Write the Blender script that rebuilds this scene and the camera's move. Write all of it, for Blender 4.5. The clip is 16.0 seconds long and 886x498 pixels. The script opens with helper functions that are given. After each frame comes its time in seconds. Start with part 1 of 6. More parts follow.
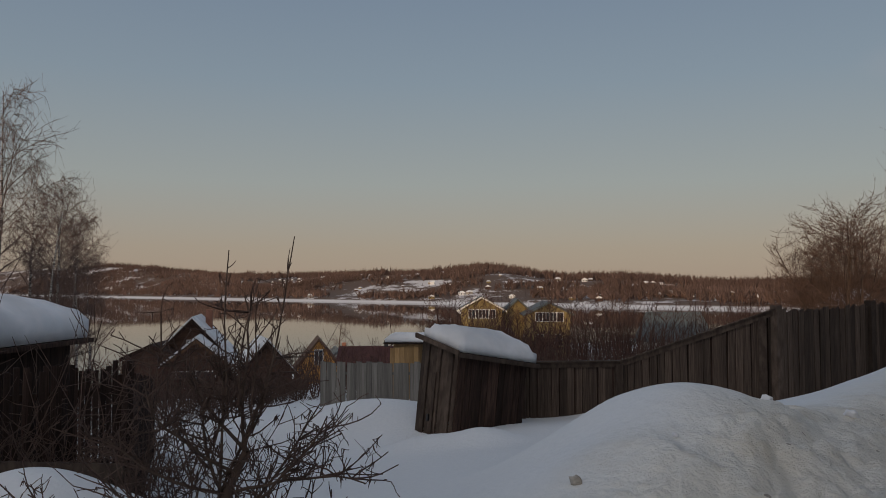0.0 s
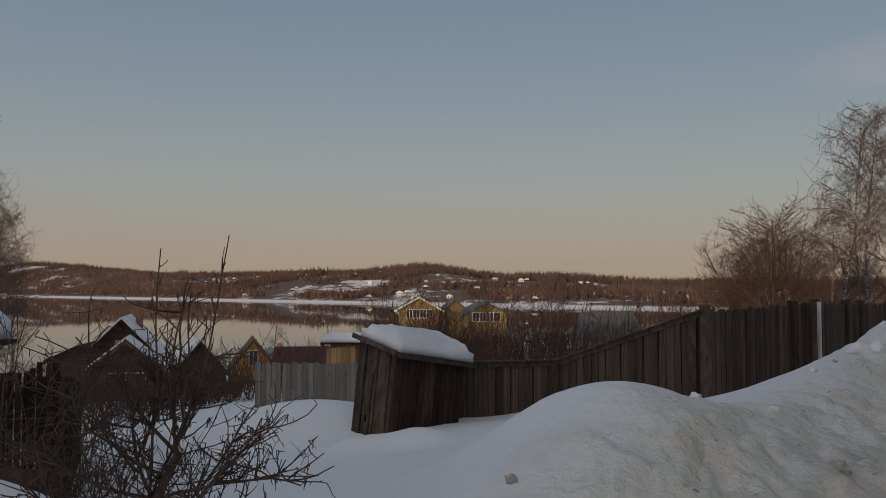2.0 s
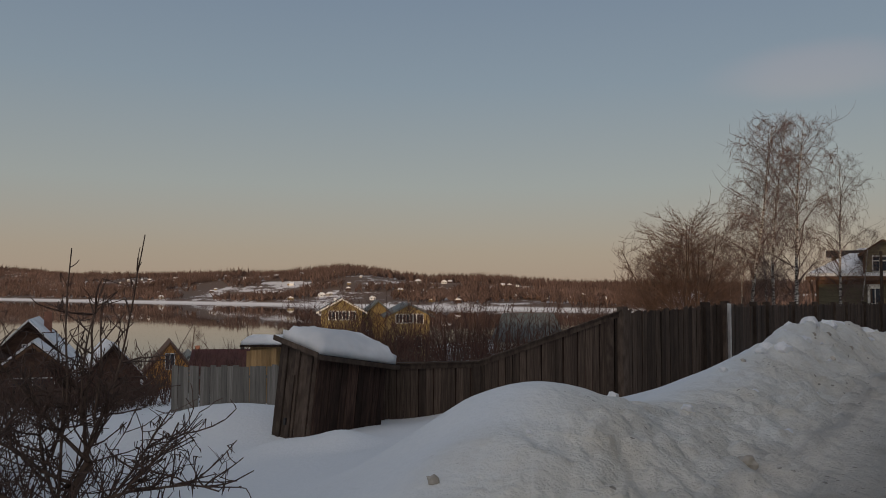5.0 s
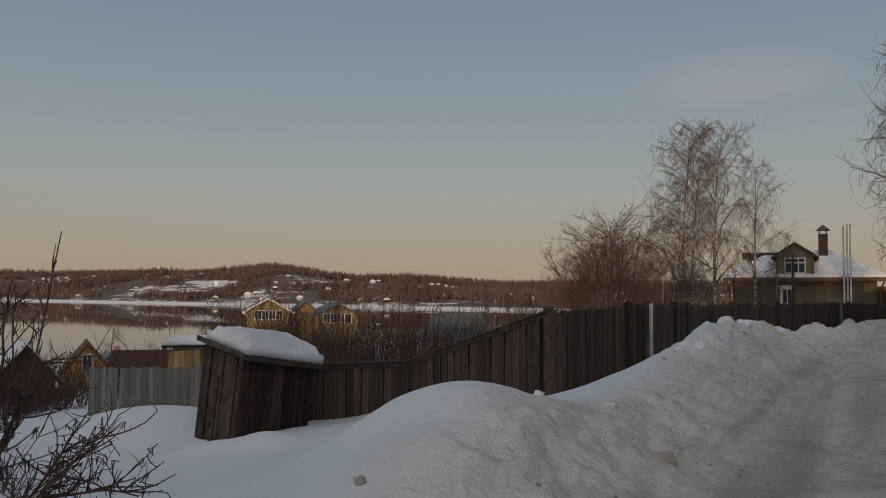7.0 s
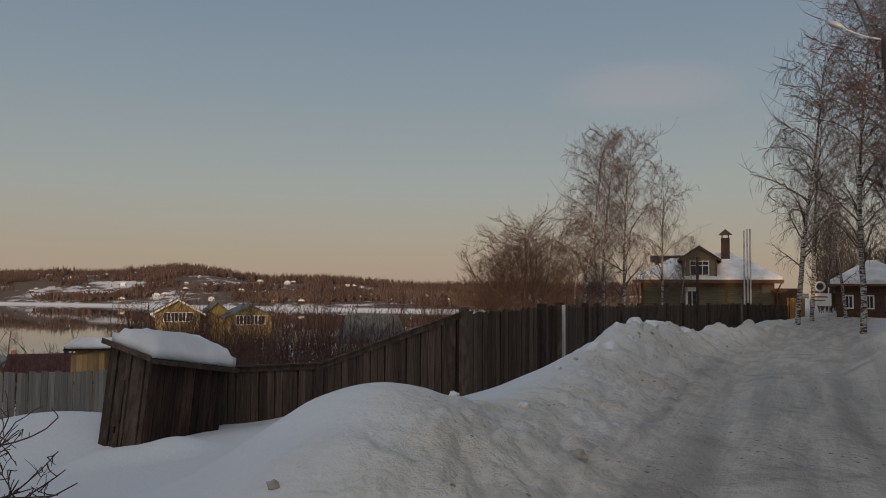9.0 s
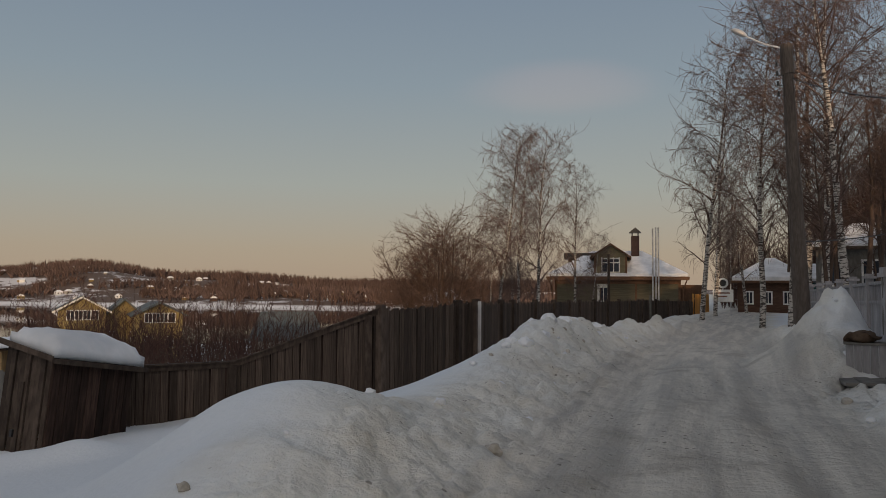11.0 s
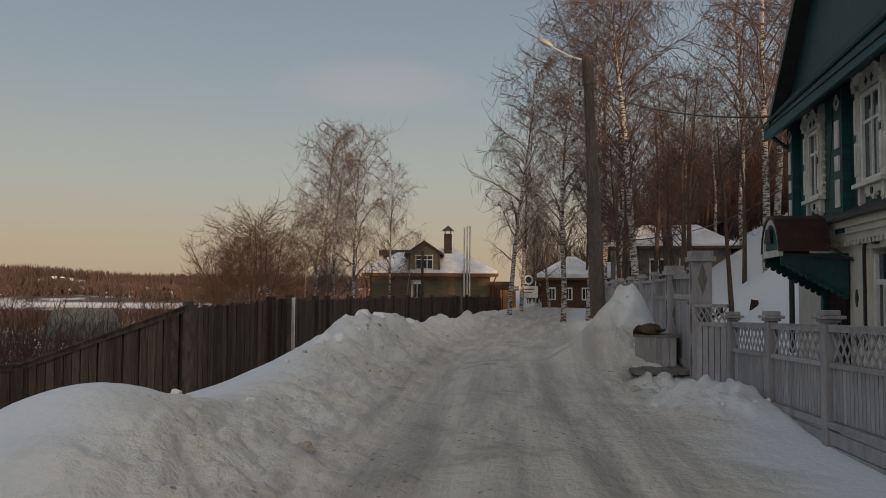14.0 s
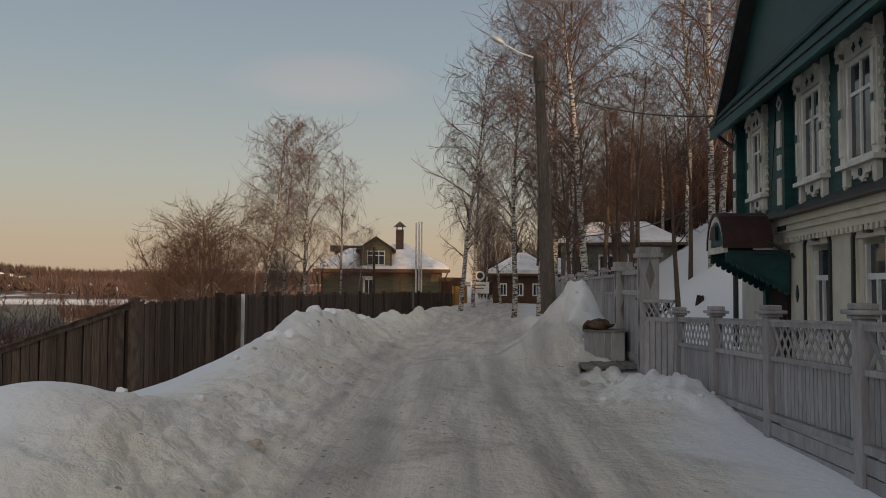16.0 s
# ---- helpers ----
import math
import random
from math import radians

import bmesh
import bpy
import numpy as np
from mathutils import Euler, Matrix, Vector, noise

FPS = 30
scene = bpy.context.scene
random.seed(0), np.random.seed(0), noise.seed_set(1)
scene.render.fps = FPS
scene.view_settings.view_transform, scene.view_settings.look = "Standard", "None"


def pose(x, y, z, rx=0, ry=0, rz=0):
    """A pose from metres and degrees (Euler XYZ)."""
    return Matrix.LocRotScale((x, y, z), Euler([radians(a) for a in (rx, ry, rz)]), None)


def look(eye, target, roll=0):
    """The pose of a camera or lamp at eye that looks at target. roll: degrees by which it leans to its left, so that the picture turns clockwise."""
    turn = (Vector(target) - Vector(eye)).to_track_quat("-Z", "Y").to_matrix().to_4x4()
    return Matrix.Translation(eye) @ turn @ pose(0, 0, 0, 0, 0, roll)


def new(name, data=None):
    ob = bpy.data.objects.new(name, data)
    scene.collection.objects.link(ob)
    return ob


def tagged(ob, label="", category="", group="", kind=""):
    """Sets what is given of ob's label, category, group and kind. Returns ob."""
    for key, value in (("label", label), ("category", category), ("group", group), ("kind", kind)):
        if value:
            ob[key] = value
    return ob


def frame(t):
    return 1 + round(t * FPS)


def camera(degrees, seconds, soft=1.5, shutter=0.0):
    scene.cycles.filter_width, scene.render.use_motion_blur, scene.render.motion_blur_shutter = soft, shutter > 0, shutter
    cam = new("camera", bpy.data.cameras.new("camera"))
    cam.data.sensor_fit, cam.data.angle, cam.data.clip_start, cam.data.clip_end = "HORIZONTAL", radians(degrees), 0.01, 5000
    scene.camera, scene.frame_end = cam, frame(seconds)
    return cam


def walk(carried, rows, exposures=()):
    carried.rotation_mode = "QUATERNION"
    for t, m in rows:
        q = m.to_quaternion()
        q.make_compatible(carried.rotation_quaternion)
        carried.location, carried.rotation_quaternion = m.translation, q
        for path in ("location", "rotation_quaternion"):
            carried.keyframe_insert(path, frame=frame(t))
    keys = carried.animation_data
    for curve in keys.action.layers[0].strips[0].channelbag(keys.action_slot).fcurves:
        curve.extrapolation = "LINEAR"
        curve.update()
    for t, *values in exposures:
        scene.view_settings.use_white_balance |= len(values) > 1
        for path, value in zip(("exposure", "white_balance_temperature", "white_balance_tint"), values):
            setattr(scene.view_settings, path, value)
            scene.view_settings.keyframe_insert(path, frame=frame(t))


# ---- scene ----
cam = camera(57.8, 16.0, soft=0.9)
ROWS = [
    (0.0, pose(0, 0, 1.65, 92.89, -0.09, -0.00)),
    (0.5, pose(0, 0, 1.65, 92.88, -0.10, -1.14)),
    (1.0, pose(0, 0, 1.65, 92.89, -0.14, -2.29)),
    (1.5, pose(0, 0, 1.65, 92.90, -0.16, -3.38)),
    (2.0, pose(0, 0, 1.65, 92.90, -0.19, -4.45)),
    (2.5, pose(0, 0, 1.65, 92.90, -0.20, -5.46)),
    (3.0, pose(0, 0, 1.65, 92.92, -0.24, -6.39)),
    (3.5, pose(0, 0, 1.65, 92.94, -0.24, -7.29)),
    (4.0, pose(0, 0, 1.65, 92.97, -0.24, -8.10)),
    (6.5, pose(0, 0, 1.65, 93.06, -0.35, -13.52)),
    (7.0, pose(0, 0, 1.65, 93.05, -0.40, -15.00)),
    (7.5, pose(0, 0, 1.65, 93.11, -0.40, -16.55)),
    (8.0, pose(0, 0, 1.65, 93.16, -0.44, -18.03)),
    (8.5, pose(0, 0, 1.65, 93.19, -0.44, -19.52)),
    (9.0, pose(0, 0, 1.65, 93.19, -0.45, -20.97)),
    (11.5, pose(0, 0, 1.65, 92.95, -0.38, -28.86)),
    (12.0, pose(0, 0, 1.65, 92.93, -0.40, -31.16)),
    (12.5, pose(0, 0, 1.65, 92.94, -0.41, -33.65)),
    (13.0, pose(0, 0, 1.65, 92.96, -0.42, -36.13)),
    (13.5, pose(0, 0, 1.65, 92.92, -0.42, -38.30)),
    (14.0, pose(0, 0, 1.65, 92.82, -0.40, -40.03)),
    (14.5, pose(0, 0, 1.65, 92.72, -0.38, -41.40)),
    (15.0, pose(0, 0, 1.65, 92.65, -0.35, -42.45)),
    (15.5, pose(0, 0, 1.65, 92.59, -0.35, -43.14)),
    (16.0, pose(0, 0, 1.65, 92.55, -0.36, -43.47)),
]
# the picture brightens and warms a little as the view turns to the road
walk(cam, ROWS, [(0.0, -0.08, 6900, 15), (4.0, -0.06, 6950, 15), (9.0, -0.02, 7100, 15), (12.5, 0.08, 7400, 15), (14.5, 0.24, 7600, 15), (16.0, 0.31, 7650, 15)])

# ---- world, sun, exposure ----
SUN_AZ, SUN_EL = 205.0, 6.5          # compass angle from +y, clockwise
world = bpy.data.worlds.new("evening_sky")
scene.world = world
world.use_nodes = True
scene.view_settings.exposure = 0.0


def build_sky():
    nt = world.node_tree
    nd, ln = nt.nodes, nt.links
    nd.clear()
    out = nd.new("ShaderNodeOutputWorld")
    bg = nd.new("ShaderNodeBackground")
    sky = nd.new("ShaderNodeTexSky")
    sky.sky_type = "NISHITA"
    sky.sun_disc = False
    sky.sun_elevation = radians(SUN_EL)
    sky.sun_rotation = radians(SUN_AZ)
    sky.altitude = 100
    sky.air_density, sky.dust_density, sky.ozone_density = 1.0, 1.5, 1.5
    tc = nd.new("ShaderNodeTexCoord")
    sep = nd.new("ShaderNodeSeparateXYZ")
    ln.new(tc.outputs["Generated"], sep.inputs[0])
    # evening haze: peach at the horizon, grey-blue above
    rp = nd.new("ShaderNodeValToRGB")
    ln.new(sep.outputs[2], rp.inputs[0])
    stops = ((0.0, (0.38, 0.315, 0.255)), (0.05, (0.36, 0.32, 0.27)), (0.13, (0.31, 0.35, 0.35)), (0.25, (0.225, 0.30, 0.365)), (0.42, (0.155, 0.225, 0.325)), (1.0, (0.11, 0.16, 0.24)))
    while len(rp.color_ramp.elements) < len(stops):
        rp.color_ramp.elements.new(0.5)
    for e, (p, c) in zip(rp.color_ramp.elements, stops):
        e.position, e.color = p, (*c, 1)
    # glow round the set sun, behind the viewer
    dot = nd.new("ShaderNodeVectorMath")
    dot.operation = "DOT_PRODUCT"
    ln.new(tc.outputs["Generated"], dot.inputs[0])
    dot.inputs[1].default_value = (math.sin(radians(SUN_AZ)), math.cos(radians(SUN_AZ)), 0.12)
    mr = nd.new("ShaderNodeMapRange")
    mr.interpolation_type = "SMOOTHERSTEP"
    ln.new(dot.outputs["Value"], mr.inputs["Value"])
    mr.inputs["From Min"].default_value, mr.inputs["From Max"].default_value = -0.25, 1.0
    glow = nd.new("ShaderNodeMix")
    glow.data_type, glow.blend_type = "RGBA", "ADD"
    ln.new(mr.outputs[0], glow.inputs[0])
    ln.new(rp.outputs[0], glow.inputs[6])
    glow.inputs[7].default_value = (0.62, 0.56, 0.48, 1)
    # one faint pink wisp of cloud over the trees, ragged at its edge
    caz, cel = radians(35.0), radians(14.3)
    axes = (((math.cos(caz), -math.sin(caz), 0.0), 0.10), ((-math.sin(caz) * math.sin(cel), -math.cos(caz) * math.sin(cel), math.cos(cel)), 0.028))
    ns = nd.new("ShaderNodeTexNoise")
    ln.new(tc.outputs["Generated"], ns.inputs["Vector"])
    ns.inputs["Scale"].default_value, ns.inputs["Detail"].default_value = 9.0, 5
    total = None
    for axis, width in axes:
        dp = nd.new("ShaderNodeVectorMath")
        dp.operation = "DOT_PRODUCT"
        ln.new(tc.outputs["Generated"], dp.inputs[0])
        dp.inputs[1].default_value = tuple(v / width for v in axis)
        sq = nd.new("ShaderNodeMath")
        sq.operation = "MULTIPLY"
        ln.new(dp.outputs["Value"], sq.inputs[0])
        ln.new(dp.outputs["Value"], sq.inputs[1])
        add = nd.new("ShaderNodeMath")
        add.operation = "ADD"
        ln.new(sq.outputs[0], add.inputs[0])
        if total is None:
            ln.new(ns.outputs["Fac"], add.inputs[1])
        else:
            ln.new(total, add.inputs[1])
        total = add.outputs[0]
    ahead = nd.new("ShaderNodeMath")
    ahead.operation = "GREATER_THAN"
    ln.new(sep.outputs[1], ahead.inputs[0])
    ahead.inputs[1].default_value = 0.0
    cr = nd.new("ShaderNodeMapRange")
    cr.interpolation_type = "SMOOTHERSTEP"
    ln.new(total, cr.inputs["Value"])
    cr.inputs["From Min"].default_value, cr.inputs["From Max"].default_value = 2.6, 0.1
    cm = nd.new("ShaderNodeMath")
    cm.operation = "MULTIPLY"
    ln.new(cr.outputs[0], cm.inputs[0])
    ln.new(ahead.outputs[0], cm.inputs[1])
    cl = nd.new("ShaderNodeMix")
    cl.data_type, cl.blend_type = "RGBA", "ADD"
    ln.new(cm.outputs[0], cl.inputs[0])
    ln.new(glow.outputs[2], cl.inputs[6])
    cl.inputs[7].default_value = (0.06, 0.022, 0.008, 1)
    mixed = nd.new("ShaderNodeMix")
    mixed.data_type, mixed.blend_type = "RGBA", "MIX"
    mixed.inputs[0].default_value = 0.12
    sc = nd.new("ShaderNodeVectorMath")
    sc.operation = "SCALE"
    ln.new(sky.outputs[0], sc.inputs[0])
    sc.inputs["Scale"].default_value = 0.12
    ln.new(cl.outputs[2], mixed.inputs[6])
    ln.new(sc.outputs[0], mixed.inputs[7])
    bg.inputs["Strength"].default_value = 1.0
    ln.new(mixed.outputs[2], bg.inputs["Color"])
    ln.new(bg.outputs[0], out.inputs["Surface"])


build_sky()
sun = new("sun", bpy.data.lights.new("sun", "SUN"))
sun.data.energy, sun.data.angle, sun.data.color = 1.7, radians(0.6), (1.0, 0.72, 0.45)
sun_from = Vector((math.sin(radians(SUN_AZ)) * math.cos(radians(SUN_EL)), math.cos(radians(SUN_AZ)) * math.cos(radians(SUN_EL)), math.sin(radians(SUN_EL))))
sun.matrix_world = look(sun_from * 300, (0, 0, 0))


# ---- helpers of the scene ----
def part(name, bm, material, parent=None, label="", smooth=False):
    me = bpy.data.meshes.new(name)
    bm.to_mesh(me)
    bm.free()
    if smooth:
        me.shade_smooth()
    for m in material if isinstance(material, (list, tuple)) else [material]:
        me.materials.append(m)
    ob = new(name, me)
    ob.parent = parent
    if label:
        tagged(ob, label)
    return ob


def thing(name, m=None, label="", category="", group="", kind=""):
    ob = new(name)
    ob.empty_display_size = 0.2
    if m is not None:
        ob.matrix_world = m
    return tagged(ob, label, category, group, kind)


def box(bm, x0, x1, y0, y1, z0, z1, m=None):
    co = [(x, y, z) for x in (x0, x1) for y in (y0, y1) for z in (z0, z1)]
    vs = [bm.verts.new(m @ Vector(c) if m is not None else c) for c in co]
    for f in ((0, 1, 3, 2), (4, 6, 7, 5), (0, 4, 5, 1), (2, 3, 7, 6), (0, 2, 6, 4), (1, 5, 7, 3)):
        bm.faces.new([vs[i] for i in f])
    return vs


def prism(bm, pts, y0, y1, m=None):
    """A polygon of (x, z) points swept along y."""
    a = [bm.verts.new(m @ Vector((x, y0, z)) if m is not None else (x, y0, z)) for x, z in pts]
    b = [bm.verts.new(m @ Vector((x, y1, z)) if m is not None else (x, y1, z)) for x, z in pts]
    n = len(pts)
    bm.faces.new(a)
    bm.faces.new(b[::-1])
    for i in range(n):
        bm.faces.new((a[i], b[i], b[(i + 1) % n], a[(i + 1) % n]))


def tube(bm, p, q, r0, r1, sides=8):
    p, q = Vector(p), Vector(q)
    turn = (q - p).to_track_quat("Z", "X").to_matrix()
    rings = []
    for c, r in ((p, r0), (q, r1)):
        rings.append([bm.verts.new(c + turn @ Vector((r * math.cos(2 * math.pi * i / sides), r * math.sin(2 * math.pi * i / sides), 0))) for i in range(sides)])
    for i in range(sides):
        bm.faces.new((rings[0][i], rings[0][(i + 1) % sides], rings[1][(i + 1) % sides], rings[1][i]))
    bm.faces.new(rings[0][::-1])
    bm.faces.new(rings[1])


def mesh_of(fn, *a, **k):
    bm = bmesh.new()
    fn(bm, *a, **k)
    return bm


def boxes(*lots):
    bm = bmesh.new()
    for b in lots:
        box(bm, *b)
    return bm


def P(az, d, z=0.0):
    return Vector((d * math.sin(radians(az)), d * math.cos(radians(az)), z))


def sm(e0, e1, v):
    v = np.clip((v - e0) / (e1 - e0), 0, 1)
    return v * v * (3 - 2 * v)


# road frame: a runs along the road (compass 45 degrees), s to its right
R2 = math.sqrt(0.5)


def AS(a, s, z=0.0):
    return Vector(((a + s) * R2, (a - s) * R2, z))


def bump(x, y, az, d, rad, h, stretch=1.0, along=0.0):
    cx, cy = d * math.sin(radians(az)), d * math.cos(radians(az))
    u = (x - cx) * math.sin(radians(along)) + (y - cy) * math.cos(radians(along))
    v = (x - cx) * math.cos(radians(along)) - (y - cy) * math.sin(radians(along))
    return h * np.exp(-((u / (rad * stretch)) ** 2 + (v / rad) ** 2))


WATER = -12.0


def bend(a):
    """How far the road has drifted to the right of its first line."""
    return 0.0011 * np.clip(a - 12, 0, 60) ** 2


def wob(x, y, f, seed):
    """Smooth wavy noise from a few sines."""
    r = np.random.RandomState(seed)
    t = 0
    for i in range(7):
        an, ph, k = r.uniform(0, math.pi), r.uniform(0, 6.28), f * r.uniform(0.6, 1.9)
        t = t + np.sin(k * (x * math.cos(an) + y * math.sin(an)) + ph + 1.3 * np.sin(0.6 * k * (y * math.cos(an) - x * math.sin(an)) + ph * 2))
    return t / 7


def far_bank(x, y):
    """Distance past the far shore line, which runs slantwise."""
    p0, p1 = P(-24, 1500), P(17, 590)
    dx, dy = p1.x - p0.x, p1.y - p0.y
    n = math.hypot(dx, dy)
    return ((x - p0.x) * (-dy) + (y - p0.y) * dx) / n


def ground(x, y):
    """Height of the ground and the snow on it."""
    x, y = np.asarray(x, float), np.asarray(y, float)
    a, s = (x + y) * R2, (x - y) * R2
    d = np.hypot(x, y)
    # the road dips gently past the bank and bends to the right
    zr = np.interp(a, (-30, 14, 34, 100, 160), (-0.6, 0.26, 0.06, 0.42, 0.7))
    sc = bend(a)
    # slope to the river
    left = np.clip(-(s - sc) - (4.2 - 1.6 * sm(24, 34, a)), 0, None)
    fall = np.where(left < 8, 0.16 * left, 1.28 + 0.112 * (left - 8))
    z = zr - np.where(a < 40, 1.0, np.exp(-((a - 40) / 60.0) ** 2)) * fall - np.where(a < 40, 0, 1 - np.exp(-((a - 40) / 60.0) ** 2)) * fall * 0.9
    # wooded hill on the other side of the road
    foot = 5.3 + 7.5 * (1 - sm(14.5, 18, a)) + 0.1 * np.clip(a - 25, 0, 80)
    up = np.clip(s - foot, 0, None)
    hill = 16 * (1 - np.exp(-up * 0.85 / 16))
    z = z + hill * sm(-14, -6, a + 0.4 * s) + 0.0
    back = np.clip(-(a + 0.4 * s) - 6, 0, None)
    z = z + (11.5 + 1.2 * wob(x, y, 0.1, 17)) * (1 - np.exp(-(back / 13) ** 2)) * sm(-90, -30, s)
    # ploughed banks
    h = np.interp(a, (3.6, 5.2, 6.3, 7.3, 9.3, 11.5, 13.2, 14.6, 16.0, 18.0, 21.0, 25.0, 30.0, 48.0, 52.0), (0.0, 0.45, 0.47, 0.33, 0.26, 0.33, 0.42, 0.62, 0.88, 0.80, 0.62, 0.34, 0.26, 0.20, 0.0))
    h = h * (1 + 0.06 * wob(a, 0 * a, 2.6, 3))
    sb = s - sc
    lb = np.where(sb > -3.2, np.exp(-(np.abs(sb + 3.2) / 1.0) ** 2.6), np.exp(-((sb + 3.2) / 0.9) ** 2))
    z = z + h * lb
    z = z + bump(x, y, 12.9, 7.8, 1.0, 0.48, 1.2, 100) - bump(x, y, 24.5, 16.4, 1.6, 0.34, 2.6, 64) - bump(x, y, 8.0, 16.0, 1.2, 0.22, 1.4, 95)
    z = z + bump(x, y, -27.5, 7.0, 0.9, 0.85, 1.3, 90) - 0.30 * sm(2, 9, -s) * sm(3, 8, d) * (1 - sm(9, 14, a))
    z = z + bump(x, y, 40.3, 28, 0.7, 0.44, 1.1, 45) + bump(x, y, 42.0, 32, 0.75, 0.48, 1.2, 45) + bump(x, y, 43.6, 37, 0.8, 0.42, 1.3, 45)
    z = z + bump(x, y, 2.7, 13.2, 0.5, 0.26, 1.2, 95) + bump(x, y, -1.4, 13.6, 0.5, 0.20, 1.3, 95) + bump(x, y, -5.5, 16.5, 1.5, 0.6, 1.5, 90) + bump(x, y, -11, 17, 1.8, 0.3, 1.5, 90)
    # right bank by the pole, pile by the fence
    z = z + bump(x, y, 53.2, 16.4, 0.66, 1.0, 1.9, 47) + bump(x, y, 50.6, 15.6, 0.75, 0.35, 1.6, 47) + bump(x, y, 51.4, 17.6, 1.0, 0.45, 2.0, 47) + bump(x, y, 52.2, 14.6, 0.5, 0.35, 1.2, 47) + bump(x, y, 50.0, 23, 0.9, 0.6, 2.6, 46)
    z = z + bump(x, y, 59.0, 10.4, 0.62, 0.33, 1.6, 45)
    z = z + 0.04 * wob(x, y, 1.3, 5) * sm(2, 6, d) + 0.25 * wob(x, y, 0.12, 6) * sm(12, 40, d)
    # garden plots lie lower behind the board fence
    z = z - 1.2 * sm(18, 24, d) * (1 - sm(60, 85, d)) * sm(8, 12, a) * sm(6.5, 9, -s) * sm(0.04, 0.10, x / np.maximum(y, 1))
    # river bed and far bank
    fb = far_bank(x, y)
    z = np.where(fb < 0, np.maximum(z, WATER - 3.0), WATER - 3 + np.clip(fb, 0, 30) * 0.16 + 2.2 * sm(30, 45, fb) + (44 * sm(35, 300, fb) + 20 * sm(200, 900, fb)) * (0.66 + 0.13 * np.exp(-((x / np.maximum(y, 1) - 0.05) / 0.05) ** 2) - 0.22 * sm(0.05, 0.17, x / np.maximum(y, 1)) - 0.22 * sm(0.2, 0.36, x / np.maximum(y, 1)) + 0.80 * (1 - sm(-0.44, -0.22, x / np.maximum(y, 1)))) + 6 * wob(x, y, 0.008, 8) * sm(60, 300, fb))
    return z


def gz(x, y):
    return float(ground(x, y))


# ---- materials ----
def mat(name, base, rough=0.8, spec=0.3, metal=0.0):
    m = bpy.data.materials.new(name)
    m.use_nodes = True
    nt = m.node_tree
    b = nt.nodes["Principled BSDF"]
    b.inputs["Base Color"].default_value = (*base, 1)
    b.inputs["Roughness"].default_value = rough
    b.inputs["Specular IOR Level"].default_value = spec
    b.inputs["Metallic"].default_value = metal
    return m, nt, b


def node(nt, kind, **sets):
    n = nt.nodes.new(kind)
    for k, v in sets.items():
        n.inputs[k].default_value = v
    return n


def mixc(nt, fac, c1, c2):
    n = nt.nodes.new("ShaderNodeMix")
    n.data_type = "RGBA"
    for sock, v in ((n.inputs[0], fac), (n.inputs[6], c1), (n.inputs[7], c2)):
        if isinstance(v, bpy.types.NodeSocket):
            nt.links.new(v, sock)
        elif isinstance(v, (int, float)):
            sock.default_value = v
        else:
            sock.default_value = (*v, 1)
    return n.outputs[2]


def fn(nt, op, *vals):
    n = nt.nodes.new("ShaderNodeMath")
    n.operation = op
    for i, v in enumerate(vals):
        if isinstance(v, bpy.types.NodeSocket):
            nt.links.new(v, n.inputs[i])
        else:
            n.inputs[i].default_value = v
    return n.outputs[0]


def ramp(nt, v, lo, hi):
    n = nt.nodes.new("ShaderNodeMapRange")
    n.interpolation_type = "SMOOTHSTEP"
    nt.links.new(v, n.inputs["Value"])
    n.inputs["From Min"].default_value, n.inputs["From Max"].default_value = lo, hi
    return n.outputs["Result"]


def noise_of(nt, scale, detail=4, vec=None, stretch=None, rough=0.55):
    tc = nt.nodes.new("ShaderNodeTexCoord") if vec is None else None
    v = tc.outputs["Object"] if vec is None else vec
    if vec is None:
        info = nt.nodes.new("ShaderNodeObjectInfo")
        sh = nt.nodes.new("ShaderNodeVectorMath")
        nt.links.new(v, sh.inputs[0])
        nt.links.new(fn(nt, "MULTIPLY", info.outputs["Random"], 41.0), sh.inputs[1])
        v = sh.outputs[0]
    if stretch:
        mp = nt.nodes.new("ShaderNodeMapping")
        nt.links.new(v, mp.inputs["Vector"])
        mp.inputs["Scale"].default_value = stretch
        v = mp.outputs["Vector"]
    n = nt.nodes.new("ShaderNodeTexNoise")
    nt.links.new(v, n.inputs["Vector"])
    n.inputs["Scale"].default_value, n.inputs["Detail"].default_value, n.inputs["Roughness"].default_value = scale, detail, rough
    return n.outputs["Fac"]


def add_bump(nt, b, h, strength=0.3, dist=0.02):
    n = nt.nodes.new("ShaderNodeBump")
    n.inputs["Strength"].default_value, n.inputs["Distance"].default_value = strength, dist
    nt.links.new(h, n.inputs["Height"])
    nt.links.new(n.outputs["Normal"], b.inputs["Normal"])


